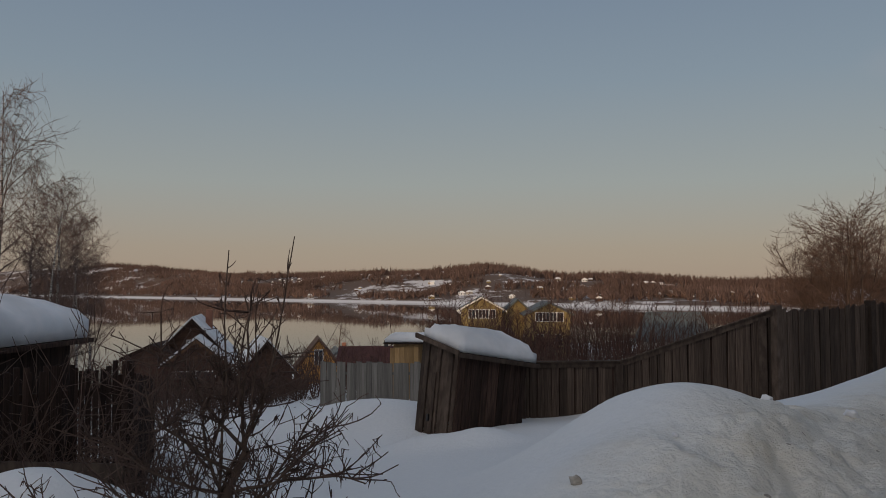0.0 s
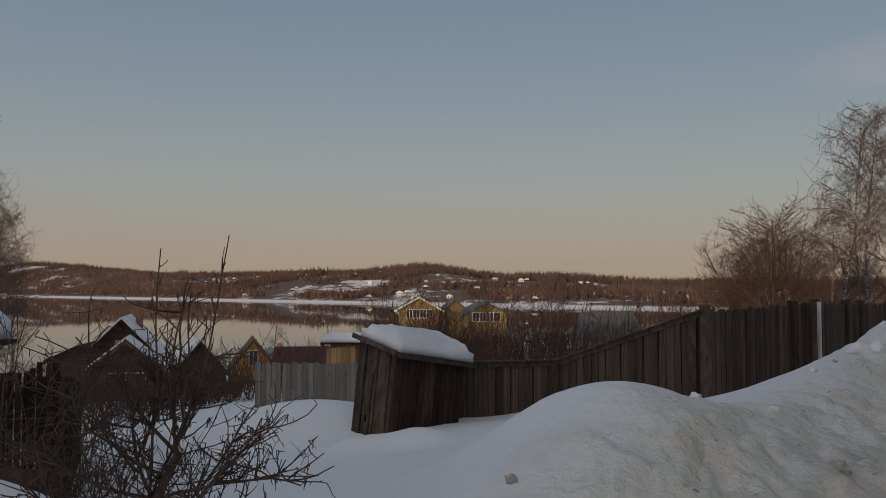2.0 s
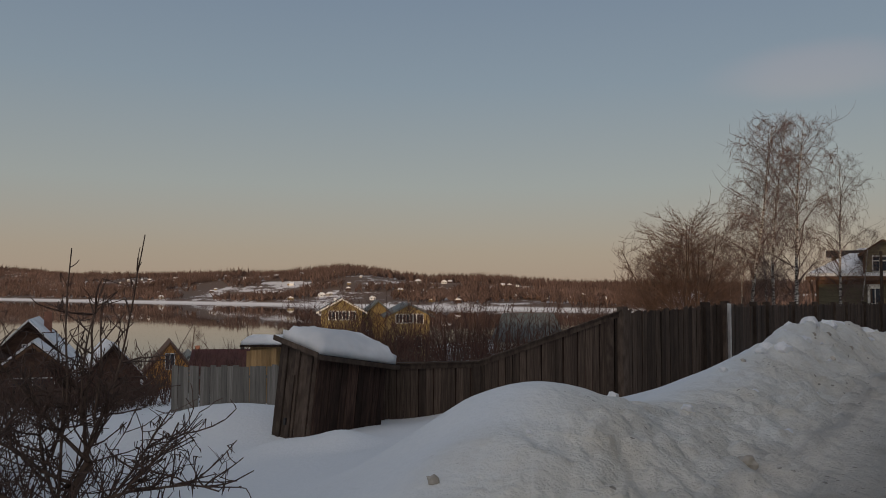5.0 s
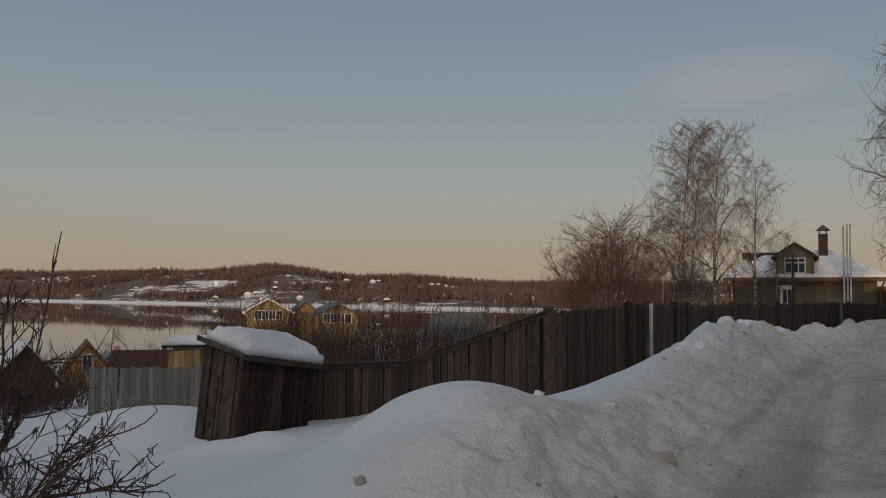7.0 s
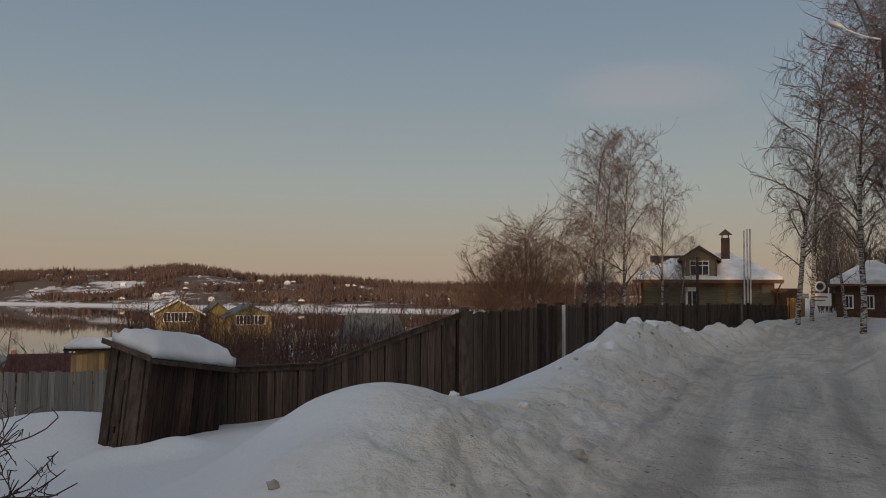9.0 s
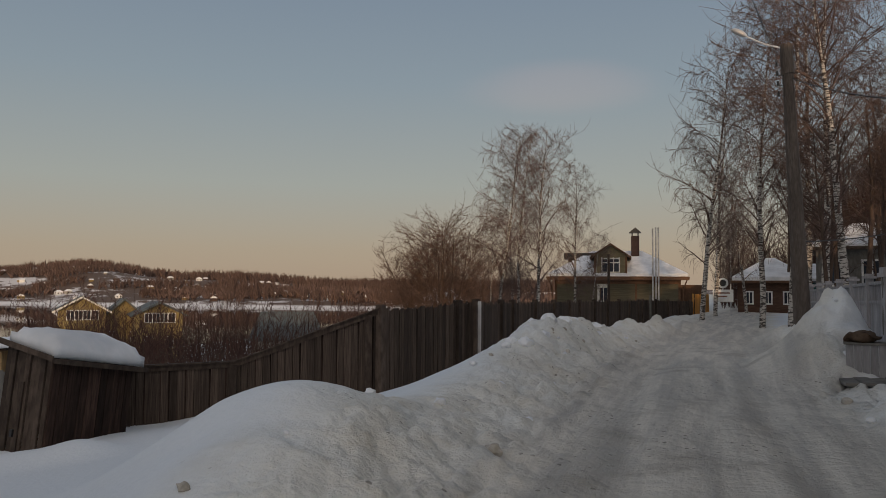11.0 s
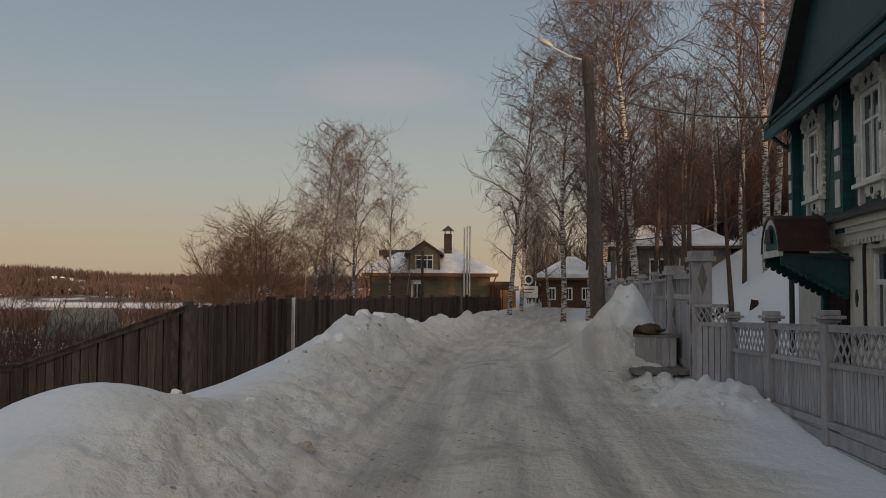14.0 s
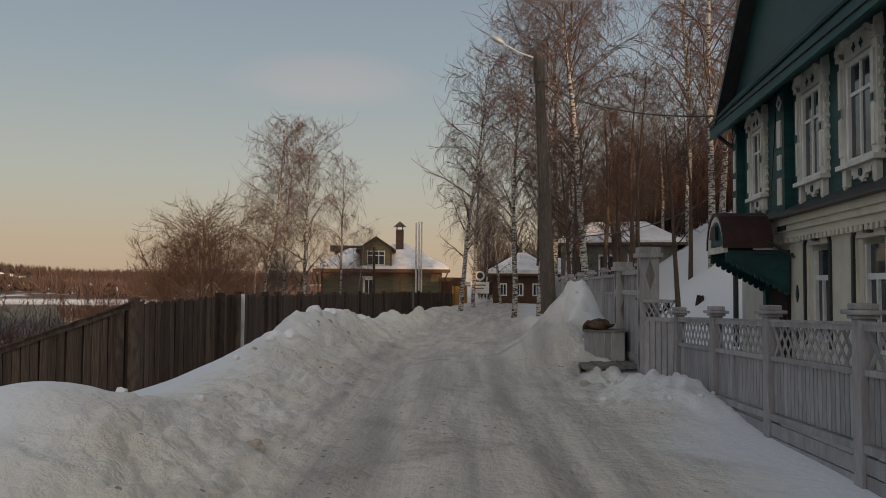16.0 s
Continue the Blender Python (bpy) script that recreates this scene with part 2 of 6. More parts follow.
def grained(name, c1, c2, scale=6.0, stretch=(1, 1, 1), rough=0.8, bump_s=0.3, dist=0.01, rand=0.35, spec=0.25, metal=0.0):
    """A surface with grain at two scales and a shade that varies from piece to piece."""
    m, nt, b = mat(name, c1, rough, spec, metal)
    n1 = noise_of(nt, scale, 6, stretch=stretch)
    n2 = noise_of(nt, scale * 0.17, 3, stretch=stretch)
    c = mixc(nt, ramp(nt, n1, 0.3, 0.72), c1, c2)
    c = mixc(nt, fn(nt, "MULTIPLY", ramp(nt, n2, 0.35, 0.7), 0.5), c, tuple(v * 0.55 for v in c1))
    if rand:
        info = nt.nodes.new("ShaderNodeObjectInfo")
        geo = nt.nodes.new("ShaderNodeNewGeometry")
        r = fn(nt, "FRACT", fn(nt, "ADD", info.outputs["Random"], geo.outputs["Random Per Island"]))
        hs = nt.nodes.new("ShaderNodeHueSaturation")
        nt.links.new(c, hs.inputs["Color"])
        nt.links.new(fn(nt, "ADD", fn(nt, "MULTIPLY", r, 2 * rand), 1 - rand), hs.inputs["Value"])
        c = hs.outputs[0]
    nt.links.new(c, b.inputs["Base Color"])
    if bump_s:
        add_bump(nt, b, n1, bump_s, dist)
    return m


def make_snow_ground():
    m, nt, b = mat("snow_ground", (0.8, 0.8, 0.82), 0.75, 0.3)
    geo = nt.nodes.new("ShaderNodeNewGeometry")
    sep = nt.nodes.new("ShaderNodeSeparateXYZ")
    pos = geo.outputs["Position"]
    nt.links.new(pos, sep.inputs[0])
    X, Y, Z = sep.outputs
    s0 = fn(nt, "MULTIPLY", fn(nt, "SUBTRACT", X, Y), R2)
    a = fn(nt, "MULTIPLY", fn(nt, "ADD", X, Y), R2)
    run = fn(nt, "MINIMUM", fn(nt, "MAXIMUM", fn(nt, "SUBTRACT", a, 12.0), 0.0), 60.0)
    s = fn(nt, "SUBTRACT", s0, fn(nt, "MULTIPLY", fn(nt, "MULTIPLY", run, run), 0.0011))
    wav = noise_of(nt, 0.7, 3, vec=pos)
    sw = fn(nt, "ADD", s, fn(nt, "MULTIPLY", fn(nt, "SUBTRACT", wav, 0.5), 1.1))
    big = noise_of(nt, 0.9, 5, vec=pos, rough=0.6)
    fine = noise_of(nt, 14, 5, vec=pos)
    clean = mixc(nt, fine, (0.66, 0.70, 0.735), (0.75, 0.78, 0.80))
    # dirt thrown up beside the road
    band = fn(nt, "MULTIPLY", ramp(nt, sw, -3.9, -2.6), fn(nt, "SUBTRACT", 1.0, ramp(nt, sw, 1.6, 2.7)))
    mid = noise_of(nt, 3.2, 6, vec=pos, rough=0.7)
    dirt = fn(nt, "MULTIPLY", band, fn(nt, "ADD", fn(nt, "MULTIPLY", ramp(nt, big, 0.36, 0.64), 0.55), fn(nt, "MULTIPLY", ramp(nt, mid, 0.48, 0.7), 0.55)))
    c = mixc(nt, fn(nt, "MULTIPLY", band, 0.55), clean, (0.78, 0.74, 0.635))
    c = mixc(nt, fn(nt, "MULTIPLY", dirt, 0.55), c, (0.50, 0.435, 0.33))
    # driven ice of the road with its ruts
    road = fn(nt, "MULTIPLY", ramp(nt, sw, -2.2, -1.5), fn(nt, "SUBTRACT", 1.0, ramp(nt, sw, 1.2, 2.2)))
    rut = noise_of(nt, 1.0, 6, vec=pos, rough=0.65)
    st = nt.nodes.new("ShaderNodeCombineXYZ")
    nt.links.new(fn(nt, "MULTIPLY", s, 2.6), st.inputs[0])
    nt.links.new(fn(nt, "MULTIPLY", a, 0.22), st.inputs[1])
    streak = noise_of(nt, 1.0, 5, vec=st.outputs[0], rough=0.6)
    rc = mixc(nt, ramp(nt, streak, 0.36, 0.68), (0.66, 0.62, 0.55), (0.40, 0.375, 0.335))
    rc = mixc(nt, fn(nt, "MULTIPLY", ramp(nt, rut, 0.52, 0.72), 0.6), rc, (0.27, 0.235, 0.19))
    c = mixc(nt, road, c, rc)
    # specks of grit
    vor = nt.nodes.new("ShaderNodeTexVoronoi")
    nt.links.new(pos, vor.inputs["Vector"])
    vor.inputs["Scale"].default_value = 7.0
    speck = fn(nt, "MULTIPLY", fn(nt, "LESS_THAN", vor.outputs["Distance"], 0.16), fn(nt, "MULTIPLY", band, ramp(nt, big, 0.52, 0.6)))
    c = mixc(nt, fn(nt, "MULTIPLY", speck, 0.7), c, (0.12, 0.1, 0.08))
    # far bank: scrub and open snow
    far = ramp(nt, Y, 330, 400)
    scrub = noise_of(nt, 0.016, 9, vec=pos, stretch=(1, 0.6, 4), rough=0.78)
    fc = mixc(nt, ramp(nt, scrub, 0.52, 0.57), (0.13, 0.085, 0.06), (0.70, 0.67, 0.66))
    shore = fn(nt, "SUBTRACT", 1.0, ramp(nt, Z, WATER + 1.2, WATER + 2.6))
    fc = mixc(nt, shore, fc, (0.75, 0.74, 0.74))
    c = mixc(nt, far, c, fc)
    nt.links.new(c, b.inputs["Base Color"])
    hgt = fn(nt, "ADD", fn(nt, "MULTIPLY", fine, 0.25), fn(nt, "MULTIPLY", fn(nt, "MULTIPLY", fn(nt, "ADD", rut, mid), band), 1.8))
    hgt = fn(nt, "ADD", hgt, fn(nt, "MULTIPLY", fn(nt, "MULTIPLY", streak, road), 1.2))
    add_bump(nt, b, hgt, 0.85, 0.07)
    wet = fn(nt, "MULTIPLY", road, ramp(nt, streak, 0.4, 0.7))
    nt.links.new(fn(nt, "SUBTRACT", 0.75, fn(nt, "MULTIPLY", wet, 0.38)), b.inputs["Roughness"])
    return m


def make_water():
    m, nt, b = mat("river_water", (0.02, 0.025, 0.03), 0.03, 0.5)
    geo = nt.nodes.new("ShaderNodeNewGeometry")
    add_bump(nt, b, noise_of(nt, 0.12, 3, vec=geo.outputs["Position"], stretch=(0.4, 1, 1)), 0.012, 0.02)
    return m


SNOW = make_snow_ground()
WATERM = make_water()
CAP = grained("roof_snow", (0.78, 0.81, 0.84), (0.86, 0.86, 0.88), 5, rough=0.8, bump_s=0.4, dist=0.03, rand=0.0)
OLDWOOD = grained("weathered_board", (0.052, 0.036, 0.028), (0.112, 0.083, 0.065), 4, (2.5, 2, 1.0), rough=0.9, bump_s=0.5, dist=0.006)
GREYWOOD = grained("grey_board", (0.14, 0.132, 0.12), (0.21, 0.2, 0.185), 4, (2.5, 2.5, 1.0), rough=0.9, bump_s=0.4, dist=0.006, rand=0.14)
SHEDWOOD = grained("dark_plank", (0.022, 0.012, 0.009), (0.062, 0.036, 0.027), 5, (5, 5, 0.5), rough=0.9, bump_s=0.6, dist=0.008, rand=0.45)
NEWWOOD = grained("ochre_plank", (0.36, 0.22, 0.10), (0.46, 0.3, 0.15), 7, (6, 6, 0.5), rough=0.8)
FENCEPAINT = grained("pale_grey_paint", (0.30, 0.29, 0.30), (0.38, 0.37, 0.38), 12, (3, 3, 0.6), rough=0.65, bump_s=0.15, dist=0.003, rand=0.12)
TEAL = grained("teal_paint", (0.010, 0.062, 0.064), (0.016, 0.085, 0.084), 8, (0.6, 0.6, 6), rough=0.55, bump_s=0.15, dist=0.003, rand=0.12)
TEALDARK = grained("dark_teal_paint_and_shade", (0.010, 0.05, 0.052), (0.014, 0.065, 0.066), 8, rough=0.5, bump_s=0.1, rand=0.1)
CREAM = grained("cream_plaster", (0.62, 0.58, 0.48), (0.68, 0.64, 0.55), 5, rough=0.85, bump_s=0.15, rand=0.0)
TRIM = grained("cream_trim_paint", (0.66, 0.64, 0.58), (0.74, 0.72, 0.66), 10, rough=0.6, bump_s=0.1, rand=0.06)
BLACKIRON = grained("black_iron", (0.02, 0.02, 0.022), (0.035, 0.033, 0.033), 20, rough=0.5, bump_s=0.1, rand=0.0, spec=0.5)
REDBROWN = grained("red_brown_sheet", (0.085, 0.03, 0.025), (0.12, 0.045, 0.035), 6, rough=0.6, bump_s=0.1, rand=0.0)
OLIVE = grained("olive_plank", (0.115, 0.10, 0.062), (0.15, 0.13, 0.085), 8, (0.5, 0.5, 6), rough=0.75, rand=0.1)
BROWNTRIM = grained("brown_trim", (0.12, 0.062, 0.036), (0.16, 0.086, 0.05), 9, rough=0.7, rand=0.1)
YELLOW = grained("yellow_plank", (0.27, 0.195, 0.08), (0.35, 0.265, 0.12), 6, rough=0.75, rand=0.08)
GREENROOF = grained("grey_green_roof", (0.095, 0.11, 0.11), (0.135, 0.15, 0.15), 2, rough=0.55, bump_s=0.1, rand=0.0)
BARKB, BNT, BB = mat("birch_bark", (0.5, 0.48, 0.45), 0.85)
BARK = grained("dark_bark", (0.075, 0.05, 0.04), (0.12, 0.085, 0.065), 20, (1, 1, 0.3), rough=0.95, bump_s=0.4, rand=0.0)
TWIG = grained("twig_bark", (0.085, 0.055, 0.045), (0.12, 0.08, 0.065), 4, rough=0.95, bump_s=0.0, rand=0.25)
CONCRETE = grained("pole_concrete", (0.085, 0.068, 0.058), (0.13, 0.108, 0.094), 8, (3, 3, 0.6), rough=0.9, rand=0.0)
GLASS, _, GB = mat("window_glass", (0.03, 0.035, 0.045), 0.06, 0.6)
WHITE = grained("white_paint", (0.70, 0.70, 0.68), (0.78, 0.78, 0.76), 10, rough=0.6, bump_s=0.1, rand=0.0)
DARKRED = grained("dark_red_sheet", (0.035, 0.016, 0.016), (0.055, 0.025, 0.023), 6, rough=0.5, bump_s=0.1, rand=0.0)
STEEL = grained("galvanised_steel", (0.5, 0.5, 0.5), (0.62, 0.62, 0.62), 15, rough=0.45, bump_s=0.05, rand=0.0, metal=0.4)


def birch_nodes():
    n = noise_of(BNT, 5, 4, stretch=(1, 1, 3.5))
    c = mixc(BNT, ramp(BNT, n, 0.45, 0.58), (0.44, 0.41, 0.375), (0.06, 0.05, 0.045))
    BNT.links.new(c, BB.inputs["Base Color"])


birch_nodes()


# ---- ground and river ----
def build_ground():
    az = np.concatenate([np.arange(-180, -40, 2.0), np.arange(-38, 82, 0.25), np.arange(85, 180, 2.0)])
    r = 0.4
    rings = []
    while r < 4200:
        rings.append(r)
        r += max(0.05, r * 0.011) if r < 30 else r * 0.016
    rings = np.array(rings)
    A, Rr = np.meshgrid(np.radians(az), rings)
    X, Y = Rr * np.sin(A), Rr * np.cos(A)
    Z = ground(X, Y)
    # lumps of ploughed snow on the banks
    a, s = (X + Y) * R2, (X - Y) * R2
    sb = s - bend(a)
    face = np.exp(-(np.abs(sb + 2.2 + 0.25 * sm(11, 15, a)) / (0.85 + 0.3 * sm(11, 15, a))) ** 3) * sm(3.0, 5.0, a) * (1 - sm(45, 52, a)) * (0.6 + 0.4 * sm(9, 14, a))
    heap = 1.3 * np.exp(-((s - 2.5) / 0.85) ** 2) * sm(8.5, 10.5, a) * (1 - sm(30, 36, a))
    chunk = np.abs(wob(X, Y, 3.4, 11)) + 0.7 * np.abs(wob(X, Y, 6.5, 12)) + 0.45 * np.abs(wob(X, Y, 13, 13)) + 0.25 * np.abs(wob(X, Y, 25, 16))
    Z = Z + np.clip(face + heap, 0, 1.3) * (0.30 * chunk - 0.14)
    # sharp ragged crest of the bank
    crest = np.exp(-((sb + 3.15) / 0.32) ** 2) * sm(13.5, 15.5, a) * (1 - sm(38, 46, a))
    Z = Z + crest * 0.16 * np.abs(wob(X, Y, 8.0, 19))
    # wheel tracks, scrapes and the worn crown between them
    road = np.exp(-(sb / 1.6) ** 4) * (1 - sm(60, 80, a))
    Z = Z + road * (0.055 * wob(sb * 1.5, a * 0.12, 3.2, 14) + 0.02 * wob(X, Y, 7, 15) + 0.012 * np.abs(wob(X, Y, 17, 18)))
    for rut in (-0.85, 0.75):
        Z = Z - 0.05 * road * np.exp(-((sb - rut - 0.12 * np.sin(a * 0.35)) / 0.22) ** 2)
    na, nr = len(az), len(rings)
    verts = np.stack([X, Y, Z], -1).reshape(-1, 3)
    verts = np.vstack([verts, [[0, 0, gz(0, 0)]]])
    idx = np.arange(na * nr).reshape(nr, na)
    nxt = np.roll(idx, -1, axis=1)
    q = np.stack([idx[:-1], idx[1:], nxt[1:], nxt[:-1]], -1).reshape(-1, 4)
    faces = [tuple(int(i) for i in f) for f in q]
    c = na * nr
    faces += [(c, int(idx[0, i]), int(nxt[0, i])) for i in range(na)]
    me = bpy.data.meshes.new("ground")
    me.from_pydata(verts.tolist(), [], faces)
    me.shade_smooth()
    me.materials.append(SNOW)
    return tagged(new("ground", me), "snow-covered ground with a driven icy road and ploughed banks", "ground", kind="structure")


build_ground()
bm = bmesh.new()
vs = [bm.verts.new(c) for c in ((-3500, 60, WATER), (2500, 60, WATER), (2500, 3500, WATER), (-3500, 3500, WATER))]
bm.faces.new(vs)
tagged(part("water", bm, WATERM), "calm wide river that mirrors the far bank", "river", kind="structure")


# ---- frames of reference ----
def frame_at(origin, right_az, z=None):
    """Local x points along the compass angle right_az, y away from the viewer, z up."""
    x = Vector((math.sin(radians(right_az)), math.cos(radians(right_az)), 0))
    y = Vector((-x.y, x.x, 0))
    m = Matrix.Identity(4)
    for i in range(3):
        m[i][0], m[i][1], m[i][2] = x[i], y[i], (0, 0, 1)[i]
    o = Vector(origin)
    if z is not None:
        o.z = z
    m.translation = o
    return m


def link_mesh(name, me, parent, m=None):
    ob = new(name, me)
    ob.parent = parent
    if m is not None:
        ob.matrix_local = m
    return ob


def as_mesh(name, bm, material):
    me = bpy.data.meshes.new(name)
    bm.to_mesh(me)
    bm.free()
    me.materials.append(material)
    return me


# ---- teal house by the road ----
def house_window_upper(parent, cx, cz, w=0.64, h=1.16):
    win = part("window", boxes((cx - w / 2, cx + w / 2, -0.01, 0.02, cz - h / 2, cz + h / 2)), GLASS, parent, "tall casement window with a carved cream surround")
    fr = bmesh.new()
    t = 0.055
    for b in ((cx - w / 2 - t, cx - w / 2 + 0.02, -0.05, 0.0, cz - h / 2, cz + h / 2), (cx + w / 2 - 0.02, cx + w / 2 + t, -0.05, 0.0, cz - h / 2, cz + h / 2),
              (cx - w / 2 - t, cx + w / 2 + t, -0.05, 0.0, cz + h / 2, cz + h / 2 + t), (cx - w / 2 - t, cx + w / 2 + t, -0.05, 0.0, cz - h / 2 - t, cz - h / 2),
              (cx - 0.02, cx + 0.02, -0.035, -0.012, cz - h / 2, cz + h / 2), (cx - w / 2 + 0.02, cx + w / 2 - 0.02, -0.03, -0.012, cz + h * 0.17, cz + h * 0.17 + 0.045)):
        box(fr, *b)
    part("window_frame", fr, WHITE, win)
    su = bmesh.new()
    W = w / 2 + 0.06
    for sgn in (-1, 1):
        x0, x1 = sorted((cx + sgn * W, cx + sgn * (W + 0.15)))
        box(su, x0, x1, -0.07, 0.0, cz - h / 2 - 0.1, cz + h / 2 + 0.12)
        x0, x1 = sorted((cx + sgn * (W + 0.03), cx + sgn * (W + 0.12)))
        box(su, x0, x1, -0.10, -0.07, cz - h / 2 + 0.05, cz - 0.05)
        box(su, x0, x1, -0.10, -0.07, cz + 0.08, cz + h / 2)
        # scalloped outer edge, ear and drop
        for k in range(9):
            zz = cz - h / 2 + k * h / 8.0
            tube(su, (cx + sgn * (W + 0.155), -0.05, zz), (cx + sgn * (W + 0.155), 0.0, zz), 0.035, 0.035, 7)
        prism(su, [(cx + sgn * (W + 0.02), cz + h / 2 + 0.12), (cx + sgn * (W + 0.20), cz + h / 2 + 0.12), (cx + sgn * (W + 0.20), cz + h / 2 + 0.24), (cx + sgn * (W + 0.16), cz + h / 2 + 0.42), (cx + sgn * (W + 0.12), cz + h / 2 + 0.24)][::sgn], -0.10, 0.0)
        x0, x1 = sorted((cx + sgn * (W - 0.02), cx + sgn * (W + 0.09)))
        box(su, x0, x1, -0.07, 0.0, cz - h / 2 - 0.34, cz - h / 2 - 0.1)
        tube(su, (cx + sgn * (W + 0.035), -0.04, cz - h / 2 - 0.42), (cx + sgn * (W + 0.035), -0.04, cz - h / 2 - 0.32), 0.02, 0.055, 8)
    # sill, apron and arched crest
    box(su, cx - W - 0.17, cx + W + 0.17, -0.13, 0.0, cz - h / 2 - 0.12, cz - h / 2 - 0.06)
    n = 12
    for i in range(n):
        u0, u1 = -1 + 2 * i / n, -1 + 2 * (i + 1) / n
        f = [0.30 * math.cos(u * 1.25) ** 2 + 0.05 for u in (u0, u1)]
        zb = cz + h / 2 + 0.08
        prism(su, [(cx + u0 * W, zb), (cx + u1 * W, zb), (cx + u1 * W, zb + f[1] + 0.05), (cx + u0 * W, zb + f[0] + 0.05)], -0.06, 0.0)
        prism(su, [(cx + u0 * (W + 0.15), zb + f[0] + 0.03), (cx + u1 * (W + 0.15), zb + f[1] + 0.03), (cx + u1 * (W + 0.15), zb + f[1] + 0.10), (cx + u0 * (W + 0.15), zb + f[0] + 0.10)], -0.13, 0.0)
        if i % 2 == 0:
            tube(su, (cx + u1 * W * 0.8, -0.10, zb + f[1] + 0.12), (cx + u1 * W * 0.8, -0.02, zb + f[1] + 0.12), 0.05, 0.05, 7)
        d = 0.16 * (1 - (0.5 * (u0 + u1)) ** 2) + 0.03 * math.cos(9 * u0)
        prism(su, [(cx + u0 * W * 0.85, cz - h / 2 - 0.12), (cx + u1 * W * 0.85, cz - h / 2 - 0.12), (cx + u1 * W * 0.85, cz - h / 2 - 0.13 - d), (cx + u0 * W * 0.85, cz - h / 2 - 0.13 - d)][::-1], -0.045, 0.0)
    part("carved_surround", su, TRIM, win, "carved cream window surround with an arched crest")
    orn = bmesh.new()
    for k in (-1, 1):
        box(orn, cx + k * 0.11 - 0.05, cx + k * 0.11 + 0.05, -0.068, -0.055, cz + h / 2 + 0.17, cz + h / 2 + 0.21)
        box(orn, cx + k * 0.11 - 0.015, cx + k * 0.11 + 0.015, -0.068, -0.055, cz + h / 2 + 0.13, cz + h / 2 + 0.25)
        box(orn, cx + k * (W + 0.075) - 0.03, cx + k * (W + 0.075) + 0.03, -0.105, -0.095, cz - 0.03, cz + 0.06)
    tube(orn, (cx, -0.06, cz - h / 2 - 0.2), (cx, -0.04, cz - h / 2 - 0.2), 0.05, 0.05, 10)
    tagged(part("ornament", orn, TEALDARK, win, "small dark painted ornaments"), kind="stuff")


def house_window_lower(parent, cx, z0, w=0.62, h=1.25):
    def arch(half, z_s, rise, n=8):
        return [(cx + half * math.cos(math.pi * i / n), z_s + rise * math.sin(math.pi * i / n)) for i in range(n + 1)]
    win = part("window", boxes((cx - w / 2, cx + w / 2, 0.10, 0.13, z0, z0 + h)), GLASS, parent, "deep-set ground floor window with a dark arched outline")
    fr = bmesh.new()
    for b in ((cx - w / 2, cx - w / 2 + 0.05, 0.05, 0.1, z0, z0 + h), (cx + w / 2 - 0.05, cx + w / 2, 0.05, 0.1, z0, z0 + h), (cx - 0.02, cx + 0.02, 0.06, 0.1, z0, z0 + h * 0.66), (cx - w / 2 + 0.05, cx + w / 2 - 0.05, 0.06, 0.1, z0 + h * 0.66, z0 + h * 0.72), (cx - w / 2, cx + w / 2, 0.05, 0.1, z0 - 0.05, z0)):
        box(fr, *b)
    part("window_frame", fr, WHITE, win)
    rim = bmesh.new()
    zs = z0 + h + 0.1
    inner, outer = arch(w / 2 + 0.16, zs, 0.14), arch(w / 2 + 0.23, zs, 0.22)
    for i in range(8):
        prism(rim, [outer[i], outer[i + 1], inner[i + 1], inner[i]], -0.03, 0.0)
    for sgn in (-1, 1):
        x0, x1 = sorted((cx + sgn * (w / 2 + 0.16), cx + sgn * (w / 2 + 0.23)))
        box(rim, x0, x1, -0.03, 0.0, z0 - 0.1, zs)
    prism(rim, [(cx - 0.07, zs + 0.03), (cx + 0.07, zs + 0.03), (cx + 0.1, zs + 0.27), (cx - 0.1, zs + 0.27)], -0.06, -0.002)
    part("arch_trim", rim, BLACKIRON, win, "dark painted arch line with a keystone")


